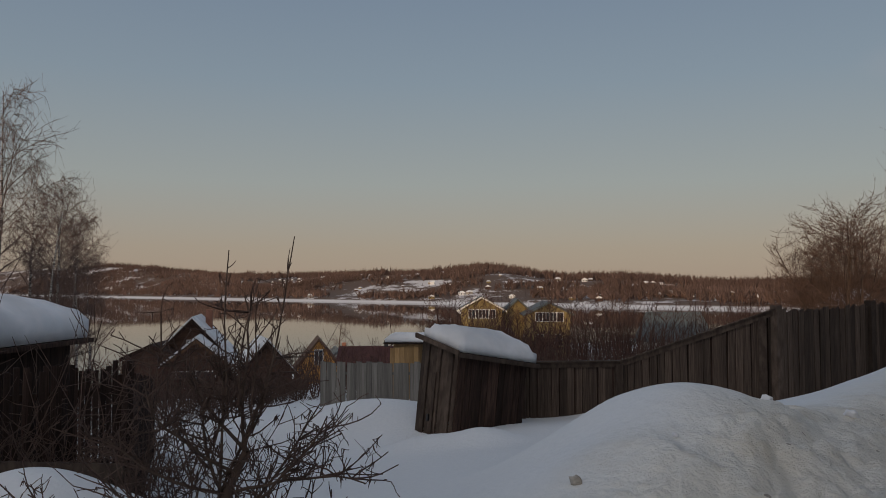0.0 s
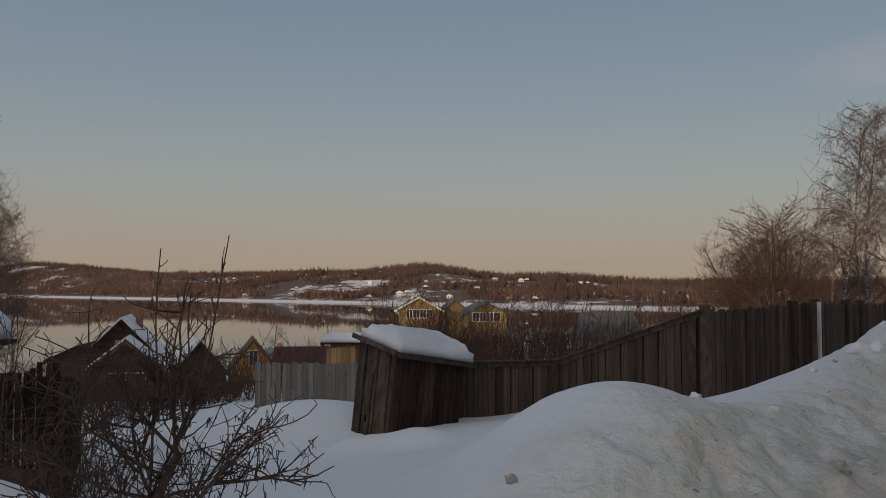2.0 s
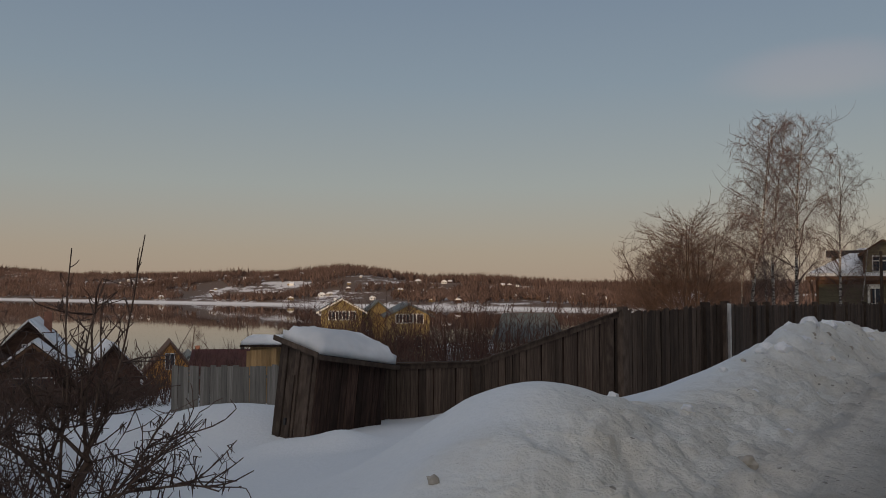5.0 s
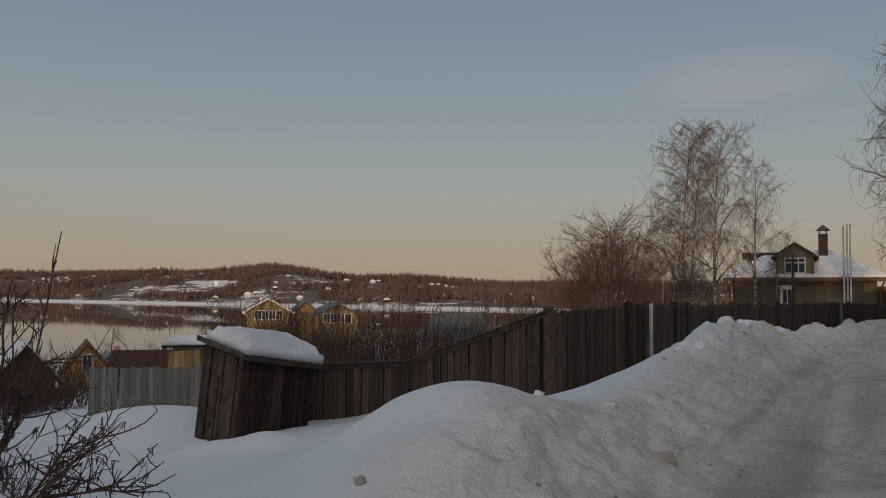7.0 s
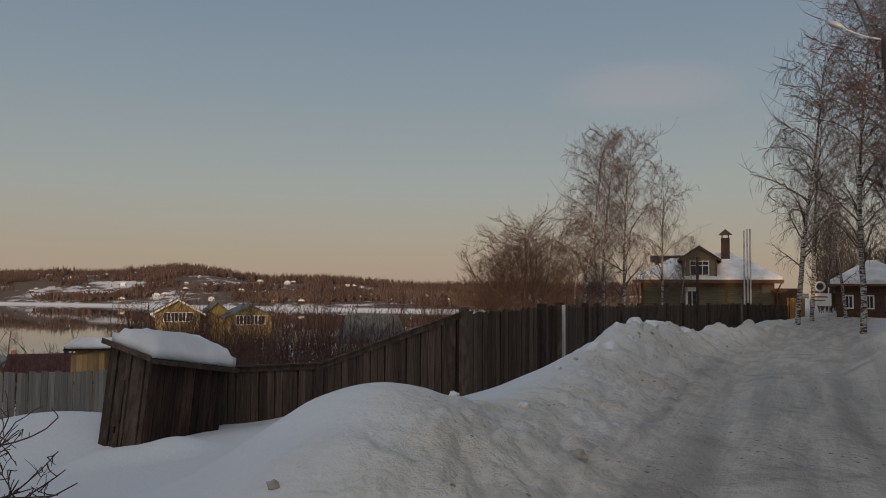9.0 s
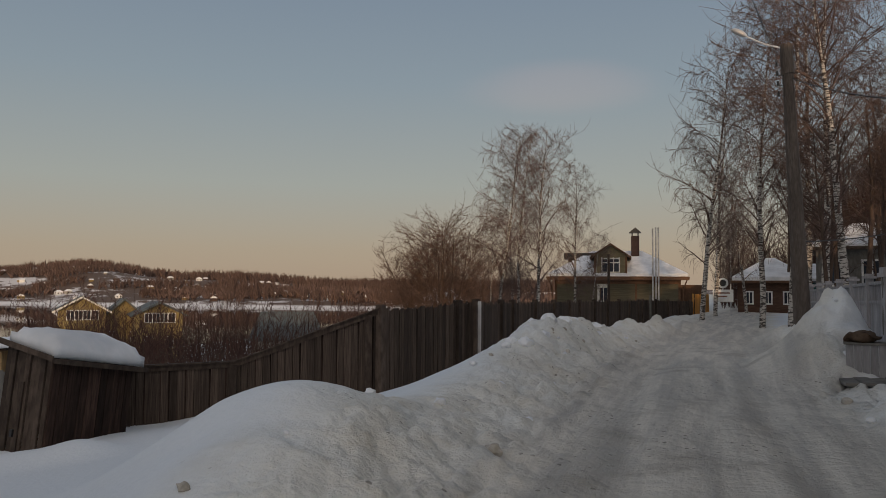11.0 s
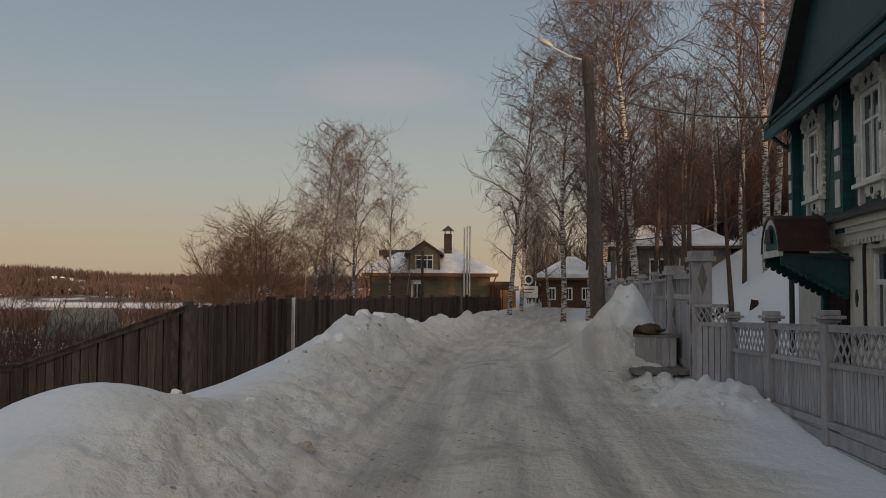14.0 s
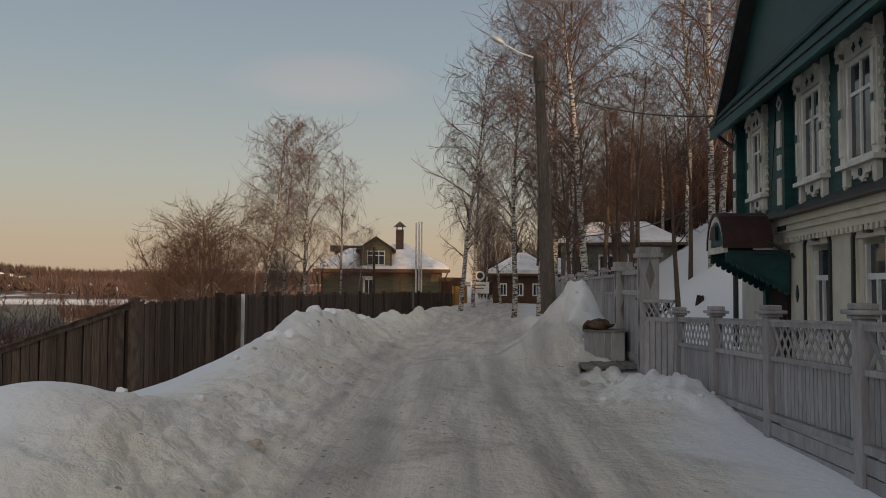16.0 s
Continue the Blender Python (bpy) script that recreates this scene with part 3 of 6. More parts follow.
def build_teal_house():
    H = thing("house", frame_at(P(63.9, 16.4), 230, 0.2), "two-storey house, cream plaster below, teal planks above, snow around", "house")
    L, low, top = 13.5, 2.42, 4.62
    # ground floor wall with openings cut through
    holes = [(4.15, 0.72, 1.25), (5.95, 0.72, 1.25), (7.75, 0.72, 1.25), (9.55, 0.72, 1.25), (11.35, 0.72, 1.25)]
    wl = bmesh.new()
    x = 0.0
    for cx, z0, h in holes:
        box(wl, x, cx - 0.47, 0, 0.45, -0.6, low)
        box(wl, cx - 0.47, cx + 0.47, 0, 0.45, -0.6, z0 - 0.06)
        box(wl, cx - 0.47, cx + 0.47, 0, 0.45, z0 + h + 0.08, low)
        box(wl, cx - 0.47, cx - 0.31, 0.03, 0.45, z0 - 0.06, z0 + h + 0.08)
        box(wl, cx + 0.31, cx + 0.47, 0.03, 0.45, z0 - 0.06, z0 + h + 0.08)
        x = cx + 0.47
    box(wl, x, L, 0, 0.45, -0.6, low)
    box(wl, 0, 0.45, 0.45, 9, -0.6, low)
    box(wl, 0.45, L, 8.6, 9, -0.6, low)
    part("wall", wl, CREAM, H, "cream plastered ground floor wall")
    co = boxes((-0.06, L, -0.07, 0.0, low - 0.22, low - 0.12), (-0.1, L, -0.12, 0.0, low - 0.12, low - 0.03), (-0.14, L, -0.17, 0.0, low - 0.03, low + 0.07))
    for i in range(90):
        box(co, 0.1 + i * 0.15, 0.18 + i * 0.15, -0.075, 0.0, low - 0.29, low - 0.22)
    part("cornice", co, CREAM, H, "stepped cream cornice between the storeys")
    fl = bmesh.new()
    prism(fl, [(-0.3, 0.0), (0.0, 0.0), (0.0, 0.22), (-0.3, 0.03)], 0, L, Matrix(((0, 1, 0, 0), (1, 0, 0, 0), (0, 0, 1, low + 0.07), (0, 0, 0, 1))))
    part("flashing", fl, BLACKIRON, H, "dark sheet flashing above the cornice")
    for cx, z0, h in holes:
        house_window_lower(H, cx, z0)
    # upper storey: planks one by one
    core = boxes((0.03, L, 0.03, 0.3, low + 0.1, top + 0.3), (0.03, 0.3, 0.3, 9, low + 0.1, top + 0.3), (0.3, L, 8.7, 9, low + 0.1, top + 0.3))
    part("upper_wall", core, TEALDARK, H)
    pm = as_mesh("plank", mesh_of(lambda b: prism(b, [(0, 0), (0.03, 0.0), (0.03, 0.135), (0.012, 0.15), (0, 0.15)], 0, L, Matrix(((0, 1, 0, 0), (1, 0, 0, 0), (0, 0, 1, 0), (0, 0, 0, 1))))), TEAL)
    for i in range(15):
        link_mesh("plank", pm, H, Matrix.Translation((0, 0.0, low + 0.2 + i * 0.154)))
    ps = as_mesh("plank", boxes((0, 0.03, 0.0, 9.0, 0.0, 0.145)), TEAL)
    for i in range(15):
        link_mesh("plank", ps, H, Matrix.Translation((-0.002, 0.0, low + 0.2 + i * 0.154)))
    for cx in (0.12, 2.95, 12.2):
        w = 0.13 if cx < 1 else 0.2
        part("pilaster", boxes((cx - w, cx + w, -0.138, -0.002, low - 0.1, top + 0.1)), TEAL, H)
        pn = bmesh.new()
        for z0, z1 in ((low + 0.3, low + 0.72), (low + 0.85, low + 1.08), (low + 1.2, low + 1.62)):
            box(pn, cx - w * 0.45, cx + w * 0.45, -0.165, -0.14, z0, z1)
        m = Matrix.Translation((cx, 0, low + 1.9)) @ Matrix.Rotation(radians(45), 4, "Y")
        for b in ((-0.09, 0.09, -0.16, -0.14, 0.065, 0.09), (-0.09, 0.09, -0.16, -0.14, -0.09, -0.065), (-0.09, -0.065, -0.16, -0.14, -0.065, 0.065), (0.065, 0.09, -0.16, -0.14, -0.065, 0.065)):
            box(pn, *b, m)
        part("pilaster_panel", pn, TRIM, H, "cream raised panels and a diamond")
    for cx in (1.3, 4.1, 5.8, 7.5, 9.2, 10.9):
        house_window_upper(H, cx, 3.62, 0.58 if cx < 2 else 0.72, 1.05 if cx < 2 else 1.16)
    # plastered diamonds low down
    for z in (1.35, 0.75):
        part("ornament", mesh_of(prism, [(3.22, z), (3.28, z - 0.13), (3.34, z), (3.28, z + 0.13)], -0.02, 0), BLACKIRON, H, "small black diamond")
    # eaves: fascia, soffit and skirt roof under the gable
    ev = bmesh.new()
    sw = Matrix(((0, 1, 0, 0), (1, 0, 0, 0), (0, 0, 1, 0), (0, 0, 0, 1)))
    prism(ev, [(-0.48, top - 0.28), (-0.44, top - 0.28), (0.05, top + 0.02), (0.05, top + 0.10), (-0.48, top - 0.06)], -0.3, L + 0.5, sw)
    part("soffit", ev, TEAL, H, "teal boarded sloping soffit")
    fa = bmesh.new()
    prism(fa, [(-0.52, top - 0.30), (-0.482, top - 0.30), (-0.482, top - 0.02), (-0.52, top - 0.02)], -0.3, L + 0.5, sw)
    part("fascia", fa, TEAL, H)
    sk = bmesh.new()
    prism(sk, [(-0.55, top - 0.04), (-0.3, top + 0.28), (-0.3, top + 0.32), (-0.57, top - 0.01)], -0.33, L + 0.5, sw)
    part("skirt_roof", sk, TEALDARK, H)
    gb = bmesh.new()
    ap = L / 2
    prism(gb, [(0.3, top + 0.2), (L + 0.3, top + 0.2), (ap, top + 4.9)], -0.28, 0.0)
    part("gable", gb, TEALDARK, H, "dark teal boarded gable")
    rf = bmesh.new()
    for sgn in (-1, 1):
        x0, x1 = (0.25, ap) if sgn < 0 else (L + 0.75, ap)
        pts = [(x0, top - 0.12), (x1, top + 5.35), (x1, top + 5.5), (x0, top + 0.03)]
        prism(rf, pts if sgn < 0 else pts[::-1], -0.55, 9.6)
    part("roof", rf, BLACKIRON, H, "dark sheet metal gable roof")
    dp = bmesh.new()
    tube(dp, (-0.08, -0.1, top - 0.1), (-0.08, -0.1, 0.3), 0.05, 0.05, 8)
    tube(dp, (-0.08, -0.42, top - 0.24), (-0.08, -0.1, top - 0.5), 0.04, 0.04, 8)
    part("downpipe", dp, BLACKIRON, H)
    cb = bmesh.new()
    tube(cb, (2.42, -0.03, top - 0.1), (2.62, -0.2, low + 0.3), 0.012, 0.012, 5)
    tube(cb, (-0.2, -0.535, top - 0.1), (7.5, -0.535, top - 0.2), 0.012, 0.012, 5)
    part("cable", cb, BLACKIRON, H)
    # porch canopy
    pc = part("porch_canopy", mesh_of(lambda b: [prism(b, [(2.1 + r * math.cos(a0), 2.05 + r * 0.95 * math.sin(a0)) for r, a0 in ((0.62, i * math.pi / 9), (0.62, (i + 1) * math.pi / 9), (0.57, (i + 1) * math.pi / 9), (0.57, i * math.pi / 9))], -1.05, -0.3) for i in range(9)]), DARKRED, H, "dark red barrel canopy over a side door")
    part("arch_panel", mesh_of(lambda b: prism(b, [(2.1 + 0.5 * math.cos(i * math.pi / 9), 2.1 + 0.45 * math.sin(i * math.pi / 9)) for i in range(10)], -1.0, -0.96)), TEAL, pc)
    ar = bmesh.new()
    for i in range(9):
        a0, a1 = i * math.pi / 9, (i + 1) * math.pi / 9
        prism(ar, [(2.1 + r * math.cos(q), 2.06 + r * 0.93 * math.sin(q)) for r, q in ((0.565, a0), (0.565, a1), (0.47, a1), (0.47, a0))], -1.03, -0.97)
    box(ar, 1.54, 2.66, -1.03, -0.97, 1.98, 2.08)
    part("arch_frame", ar, TRIM, pc, "cream arch frame")
    pc.location.x = 0.4
    lamp = bmesh.new()
    tube(lamp, (2.1, -1.05, 2.2), (2.1, -1.05, 2.42), 0.08, 0.05, 8)
    part("lantern", lamp, BLACKIRON, pc)
    for sx in (1.56, 2.62):
        sd = bmesh.new()
        prism(sd, [(-1.0, 2.02), (-1.0, 1.9), (-0.04, 1.35), (-0.04, 2.02)], sx, sx + 0.03, sw)
        for i in range(11):
            u = i / 11.0
            tube(sd, (sx, -1.0 + 0.96 * u + 0.04, 1.9 - 0.55 * u - 0.03), (sx + 0.03, -1.0 + 0.96 * u + 0.04, 1.9 - 0.55 * u - 0.03), 0.05, 0.05, 6)
        # darker teal than the walls: the shade under the canopy, put into the colour
        part("side_valance", sd, TEALDARK, pc, "teal side board with a scalloped edge")
    dr = part("door", boxes((1.62, 2.55, -0.06, -0.004, -0.1, 1.95)), SHEDWOOD, H, "dark brown plank door under the canopy")
    dr.location.x = 0.4
    part("door_handle", boxes((2.4, 2.43, -0.1, -0.06, 0.9, 1.05)), BLACKIRON, dr)
    part("door_post", boxes((1.85, 2.0, -0.12, -0.004, -0.1, 2.0)), TEAL, H)
    st = bmesh.new()
    tube(st, (2.62, -0.95, 2.0), (2.75, -0.02, 1.95), 0.015, 0.015, 5)
    tube(st, (2.62, -0.6, 2.3), (2.8, -0.02, 1.9), 0.02, 0.02, 5)
    part("bracket", st, BLACKIRON, H).location.x = 0.4


build_teal_house()


# ---- painted fence with lattice, gate ----
def picket_fence():
    F = thing("picket_fence", frame_at(AS(12.0, 3.1), 225, 0.03) @ Matrix.Diagonal((1, 1, 0.93, 1)), "pale grey painted picket fence with a lattice band and capped posts", "fence")
    bays = [0.3, 2.0, 3.77, 5.66, 7.6, 9.5]
    zb = lambda x: -0.02 + 0.035 * x
    post = bmesh.new()
    box(post, -0.065, 0.065, -0.065, 0.065, -0.35, 1.3)
    box(post, -0.09, 0.09, -0.09, 0.09, 1.3, 1.335)
    box(post, -0.125, 0.125, -0.125, 0.125, 1.335, 1.375)
    box(post, -0.085, 0.085, -0.085, 0.085, 1.375, 1.43)
    bmesh.ops.bevel(post, geom=post.edges[:], offset=0.008, segments=1, affect="EDGES")
    pm = as_mesh("post", post, FENCEPAINT)
    slat = as_mesh("picket", boxes((-0.036, 0.036, 0.0, 0.02, 0.0, 0.55)), FENCEPAINT)
    for x in bays:
        link_mesh("post", pm, F, Matrix.Translation((x, 0, zb(x))))
    for x0, x1 in zip(bays, bays[1:]):
        z0, z1 = zb(x0), zb(x1)
        sh = Matrix.Identity(4)
        sh[2][0] = (z1 - z0) / (x1 - x0)
        base = Matrix.Translation((x0, 0, z0)) @ sh
        L = x1 - x0
        for b in ((0.065, L - 0.065, -0.03, 0.03, 1.20, 1.25), (0.065, L - 0.065, -0.04, 0.04, 1.25, 1.275), (0.065, L - 0.065, -0.03, 0.035, 0.83, 0.885), (0.065, L - 0.065, -0.045, 0.03, 0.20, 0.27)):
            part("rail", mesh_of(box, *b, base), FENCEPAINT, F)
        for k in (0, 1):
            part("base_board", boxes((0.065, L - 0.065, -0.03, -0.005, -0.12 + 0.155 * k, 0.02 + 0.155 * k)), FENCEPAINT, F).matrix_local = base
        n = int((L - 0.14) / 0.083)
        for i in range(n):
            x = 0.07 + (i + 0.5) * (L - 0.14) / n
            link_mesh("picket", slat, F, base @ Matrix.Translation((x, 0, 0.28)))
        m = int((L - 0.14) / 0.145)
        hgt, dx = 0.315, 0.24
        for sg in (-1, 1):
            ln = math.hypot(hgt, dx)
            st = as_mesh("lattice_strip", boxes((-0.017, 0.017, 0.004 * sg - 0.004, 0.004 * sg + 0.003, -ln / 2, ln / 2)), FENCEPAINT)
            for i in range(m + 1):
                x = min(max(0.07 + i * (L - 0.14) / m, 0.075 + dx / 2), L - 0.075 - dx / 2)
                link_mesh("lattice_strip", st, F, base @ Matrix.Translation((x, 0, 1.0425)) @ Matrix.Rotation(sg * math.atan2(dx, hgt), 4, "Y"))
    # short return to the gate post
    rt = thing("fence_panel", frame_at(AS(12.45, 2.72), 225 - 40, 0.2), "short slatted grey panel beside the gate post", "fence")
    for i in range(5):
        part("picket", boxes((0.06 + i * 0.105, 0.15 + i * 0.105, 0, 0.02, 0.08, 0.92)), FENCEPAINT, rt)
    for b in ((0.0, 0.6, -0.02, 0.04, 0.92, 0.98), (0.0, 0.6, -0.02, 0.04, 1.2, 1.25), (0.0, 0.6, -0.02, 0.04, 0.02, 0.08)):
        part("rail", boxes(b), FENCEPAINT, rt)
    ls = bmesh.new()
    for i in range(5):
        for sg in (-1, 1):
            box(ls, -0.012, 0.012, -0.004 + 0.012 * sg, 0.004 + 0.012 * sg, -0.13, 0.13, Matrix.Translation((0.1 + i * 0.1, 0, 1.09)) @ Matrix.Rotation(sg * 0.6, 4, "Y"))
    part("lattice", ls, FENCEPAINT, rt)


def build_gate():
    G = thing("gate", frame_at(AS(12.55, 2.85), 225, 0.22), "grey painted wooden gate between two stout capped posts", "gate")
    for x, hh, w in ((0.0, 1.97, 0.14), (-2.0, 1.8, 0.13)):
        p = bmesh.new()
        box(p, x - w, x + w, -w, w, -0.5, hh - 0.1)
        box(p, x - w - 0.05, x + w + 0.05, -w - 0.05, w + 0.05, hh - 0.1, hh - 0.03)
        box(p, x - w - 0.02, x + w + 0.02, -w - 0.02, w + 0.02, hh - 0.03, hh + 0.06)
        ob = part("gate_post", p, FENCEPAINT, G)
        for z in (0.35, 1.0, 1.6):
            for m in (Matrix.Translation((x, -w - 0.004, z)), Matrix.Translation((x + w + 0.004, 0, z)) @ Matrix.Rotation(radians(90), 4, "Z")):
                part("diamond", mesh_of(prism, [(-0.07, 0), (0, -0.24), (0.07, 0), (0, 0.24)], -0.004, 0.004, m), GREYWOOD, ob, "weathered grey diamond")
    leaf = bmesh.new()
    for i in range(12):
        box(leaf, -1.8 + i * 0.133, -1.675 + i * 0.133, -0.02, 0.01, 0.1, 1.28)
    part("gate_leaf", leaf, FENCEPAINT, G)
    for b in ((-1.83, -0.18, -0.05, 0.03, 1.28, 1.36), (-1.83, -0.18, -0.05, 0.03, 1.62, 1.7), (-1.83, -0.18, -0.05, -0.021, 0.2, 0.3)):
        part("gate_rail", boxes(b), FENCEPAINT, G)
    for i in range(9):
        part("baluster", boxes((-1.75 + i * 0.19, -1.71 + i * 0.19, -0.02, 0.02, 1.36, 1.62)), FENCEPAINT, G)
    part("latch", boxes((-0.5, -0.2, -0.09, -0.05, 1.2, 1.24), (-0.26, -0.22, -0.1, -0.05, 0.85, 1.05)), BLACKIRON, G)
    sl = thing("plank_step", frame_at(AS(13.6, 2.35), 225, 0.3), "grey plank step laid before the gate", "step")
    for i in range(4):
        part("plank", boxes((-0.75 + i * 0.005, 0.75 - i * 0.01, -0.45 + i * 0.225, -0.24 + i * 0.225, 0.02 + 0.01 * (i % 2), 0.07 + 0.01 * (i % 2))), GREYWOOD, sl)
    # fence beyond the gate, standing higher up
    B = thing("picket_fence", frame_at(AS(28.5, 3.25), 225, 0.0), "pale grey painted fence with a slatted upper band, climbing the road", "fence")
    bm_p = as_mesh("post", boxes((-0.07, 0.07, -0.07, 0.07, -0.4, 1.5), (-0.12, 0.12, -0.12, 0.12, 1.5, 1.55), (-0.08, 0.08, -0.08, 0.08, 1.55, 1.6)), FENCEPAINT)
    zz = lambda x: 0.35 + 0.012 * x
    n = 7
    for i in range(n + 1):
        x = i * 13.7 / n
        link_mesh("post", bm_p, B, Matrix.Translation((x, 0, zz(x))))
    sp = as_mesh("picket", boxes((-0.055, 0.055, 0.0, 0.02, 0.0, 1.0)), FENCEPAINT)
    sb = as_mesh("baluster", boxes((-0.015, 0.015, 0.0, 0.02, 0.0, 0.33)), FENCEPAINT)
    k = 0
    while k * 0.118 < 13.6:
        x = 0.05 + k * 0.118
        link_mesh("picket", sp, B, Matrix.Translation((x, 0, zz(x) + 0.0)))
        link_mesh("baluster", sb, B, Matrix.Translation((x, 0, zz(x) + 1.03)) @ Matrix.Rotation(0.25, 4, "Y"))
        k += 1
    sh = Matrix.Identity(4)
    sh[2][0], sh[2][3] = 0.012, 0.35
    rl = bmesh.new()
    for z in (0.98, 1.36):
        box(rl, 0, 13.7, -0.03, 0.05, z, z + 0.06, sh)
    part("rail", rl, FENCEPAINT, B)


picket_fence()
build_gate()


def build_bin():
    z = 0.26
    C = thing("grit_bin", frame_at(P(53.45, 14.0), 143, z), "white planked grit bin with a worn lid by the gate", "bin")
    for i in range(6):
        part("plank", boxes((i * 0.113, 0.108 + i * 0.113, 0, 0.025, 0, 0.60)), FENCEPAINT, C)
    part("side_panel", boxes((0, 0.025, 0.025, 0.55, 0, 0.6)), FENCEPAINT, C)
    part("side_panel", boxes((0.65, 0.675, 0.025, 0.55, 0, 0.6)), FENCEPAINT, C)
    part("lid", boxes((-0.03, 0.71, -0.03, 0.58, 0.60, 0.635)), GREYWOOD, C, "bare wooden lid")
    for k, (o, r, sq, az, dd, zz) in enumerate(((0, 0.24, 0.42, 54.4, 14.25, z + 0.71), (1, 0.24, 0.6, 52.9, 14.3, 0.42))):
        b = bmesh.new()
        bmesh.ops.create_icosphere(b, subdivisions=3, radius=r)
        for v in b.verts:
            n = noise.noise(v.co * 6 + Vector((k, 0, 0))) * 0.15
            v.co = Vector((v.co.x * 1.25 + n, v.co.y, (v.co.z + n) * sq))
        q = P(az, dd, zz)
        ob = part("sack", b, BURLAP, None, "brown sagging sack lying by the grit bin", True)
        ob.location = q
        tagged(ob, category="sack")


BURLAP = grained("brown_burlap", (0.08, 0.05, 0.033), (0.12, 0.08, 0.055), 18, rough=0.95, rand=0.0)
build_bin()


# ---- lamp pole and wires ----
def build_pole():
    base, topp = P(51.1, 24, 0.3), P(50.25, 24, 8.56)
    T = thing("street_lamp", Matrix.Translation(base), "leaning concrete pole with a lamp on a thin arm", "street lamp")
    v = topp - base
    b = bmesh.new()
    tube(b, (0, 0, -0.8), v * 0.97, 0.245, 0.14, 12)
    part("pole", b, CONCRETE, T)
    c = bmesh.new()
    tube(c, v * 0.90, v * 1.0, 0.18, 0.165, 10)
    part("collar", c, CONCRETE, T)
    lampp = P(47.5, 24, 1.65 + 24 * 0.3055) - base
    ar = bmesh.new()
    mid = v * 0.985 + (lampp - v * 0.985) * 0.5 + Vector((0, 0, -0.06))
    tube(ar, v * 0.985, mid, 0.025, 0.022, 6)
    tube(ar, mid, lampp, 0.022, 0.02, 6)
    arm = part("arm", ar, STEEL, T)
    hd = bmesh.new()
    bmesh.ops.create_uvsphere(hd, u_segments=12, v_segments=8, radius=0.2)
    d = (lampp - mid).normalized()
    turn = d.to_track_quat("X", "Z").to_matrix()
    for q in hd.verts:
        q.co = turn @ Vector((q.co.x * 1.25, q.co.y * 0.6, q.co.z * (0.55 if q.co.z > 0 else 0.3))) + lampp + d * 0.1
    part("lamp_head", hd, STEEL, arm, "pale lamp head", True)
    ins = bmesh.new()
    for k in range(4):
        q = v * (0.93 - 0.035 * k)
        tube(ins, q, q + Vector((-0.28, 0.12, 0.0)), 0.012, 0.012, 5)
        tube(ins, q + Vector((-0.28, 0.12, -0.02)), q + Vector((-0.28, 0.12, 0.12)), 0.04, 0.03, 7)
        part("insulator", ins, BLACKIRON, T)
        ins = bmesh.new()
    ins.free()
    return base + v


def wire(p, q, sag, label):
    b = bmesh.new()
    pts = []
    for i in range(17):
        u = i / 16
        c = p.lerp(q, u)
        c.z -= sag * 4 * u * (1 - u)
        pts.append(c)
    rings = [[b.verts.new(c + Vector((0.018 * math.cos(k * math.pi / 2), 0.018 * math.sin(k * math.pi / 2) * 0.3, 0.018 * math.sin(k * math.pi / 2)))) for k in range(4)] for c in pts]
    for u, v in zip(rings, rings[1:]):
        for k in range(4):
            b.faces.new((u[k], u[(k + 1) % 4], v[(k + 1) % 4], v[k]))
    tagged(part("wire", b, BLACKIRON), label, "wire")


PT = build_pole()
wire(PT + Vector((-0.25, 0.1, -0.3)), AS(-6, -4.5, 11.5), 0.3, "overhead wire running above the road")
wire(PT + Vector((-0.2, 0.1, -0.6)), AS(-6, -4.0, 11.5), 0.3, "overhead wire running above the road")
wire(PT + Vector((0.1, 0, -0.9)), AS(14.2, 5.2, 4.7), 0.35, "sagging service wire from the pole to the house")
wire(PT + Vector((0, 0, -5.5)), AS(46, 15, 7.5), 0.8, "slack cable along the wooded slope")


# dark stumps poking out of the snow on the slope
for az, d, h in ((59.0, 26, 0.36), (58.5, 26.3, 0.25), (61.2, 23.6, 0.3)):
    q = P(az, d)
    st = thing("tree_stump", Matrix.Translation((q.x, q.y, gz(q.x, q.y) - 0.1)), "black rotten stump sticking out of the snow", "stump", "stumps on the slope")
    bmq = bmesh.new()
    tube(bmq, (0, 0, 0), (0.03, 0, h), 0.13, 0.09, 9)
    for v in bmq.verts:
        v.co += Vector((1, 1, 0.6)) * 0.05 * noise.noise(v.co * 9 + Vector((az, 0, 0)))
    part("stub", bmq, SHEDWOOD, st)


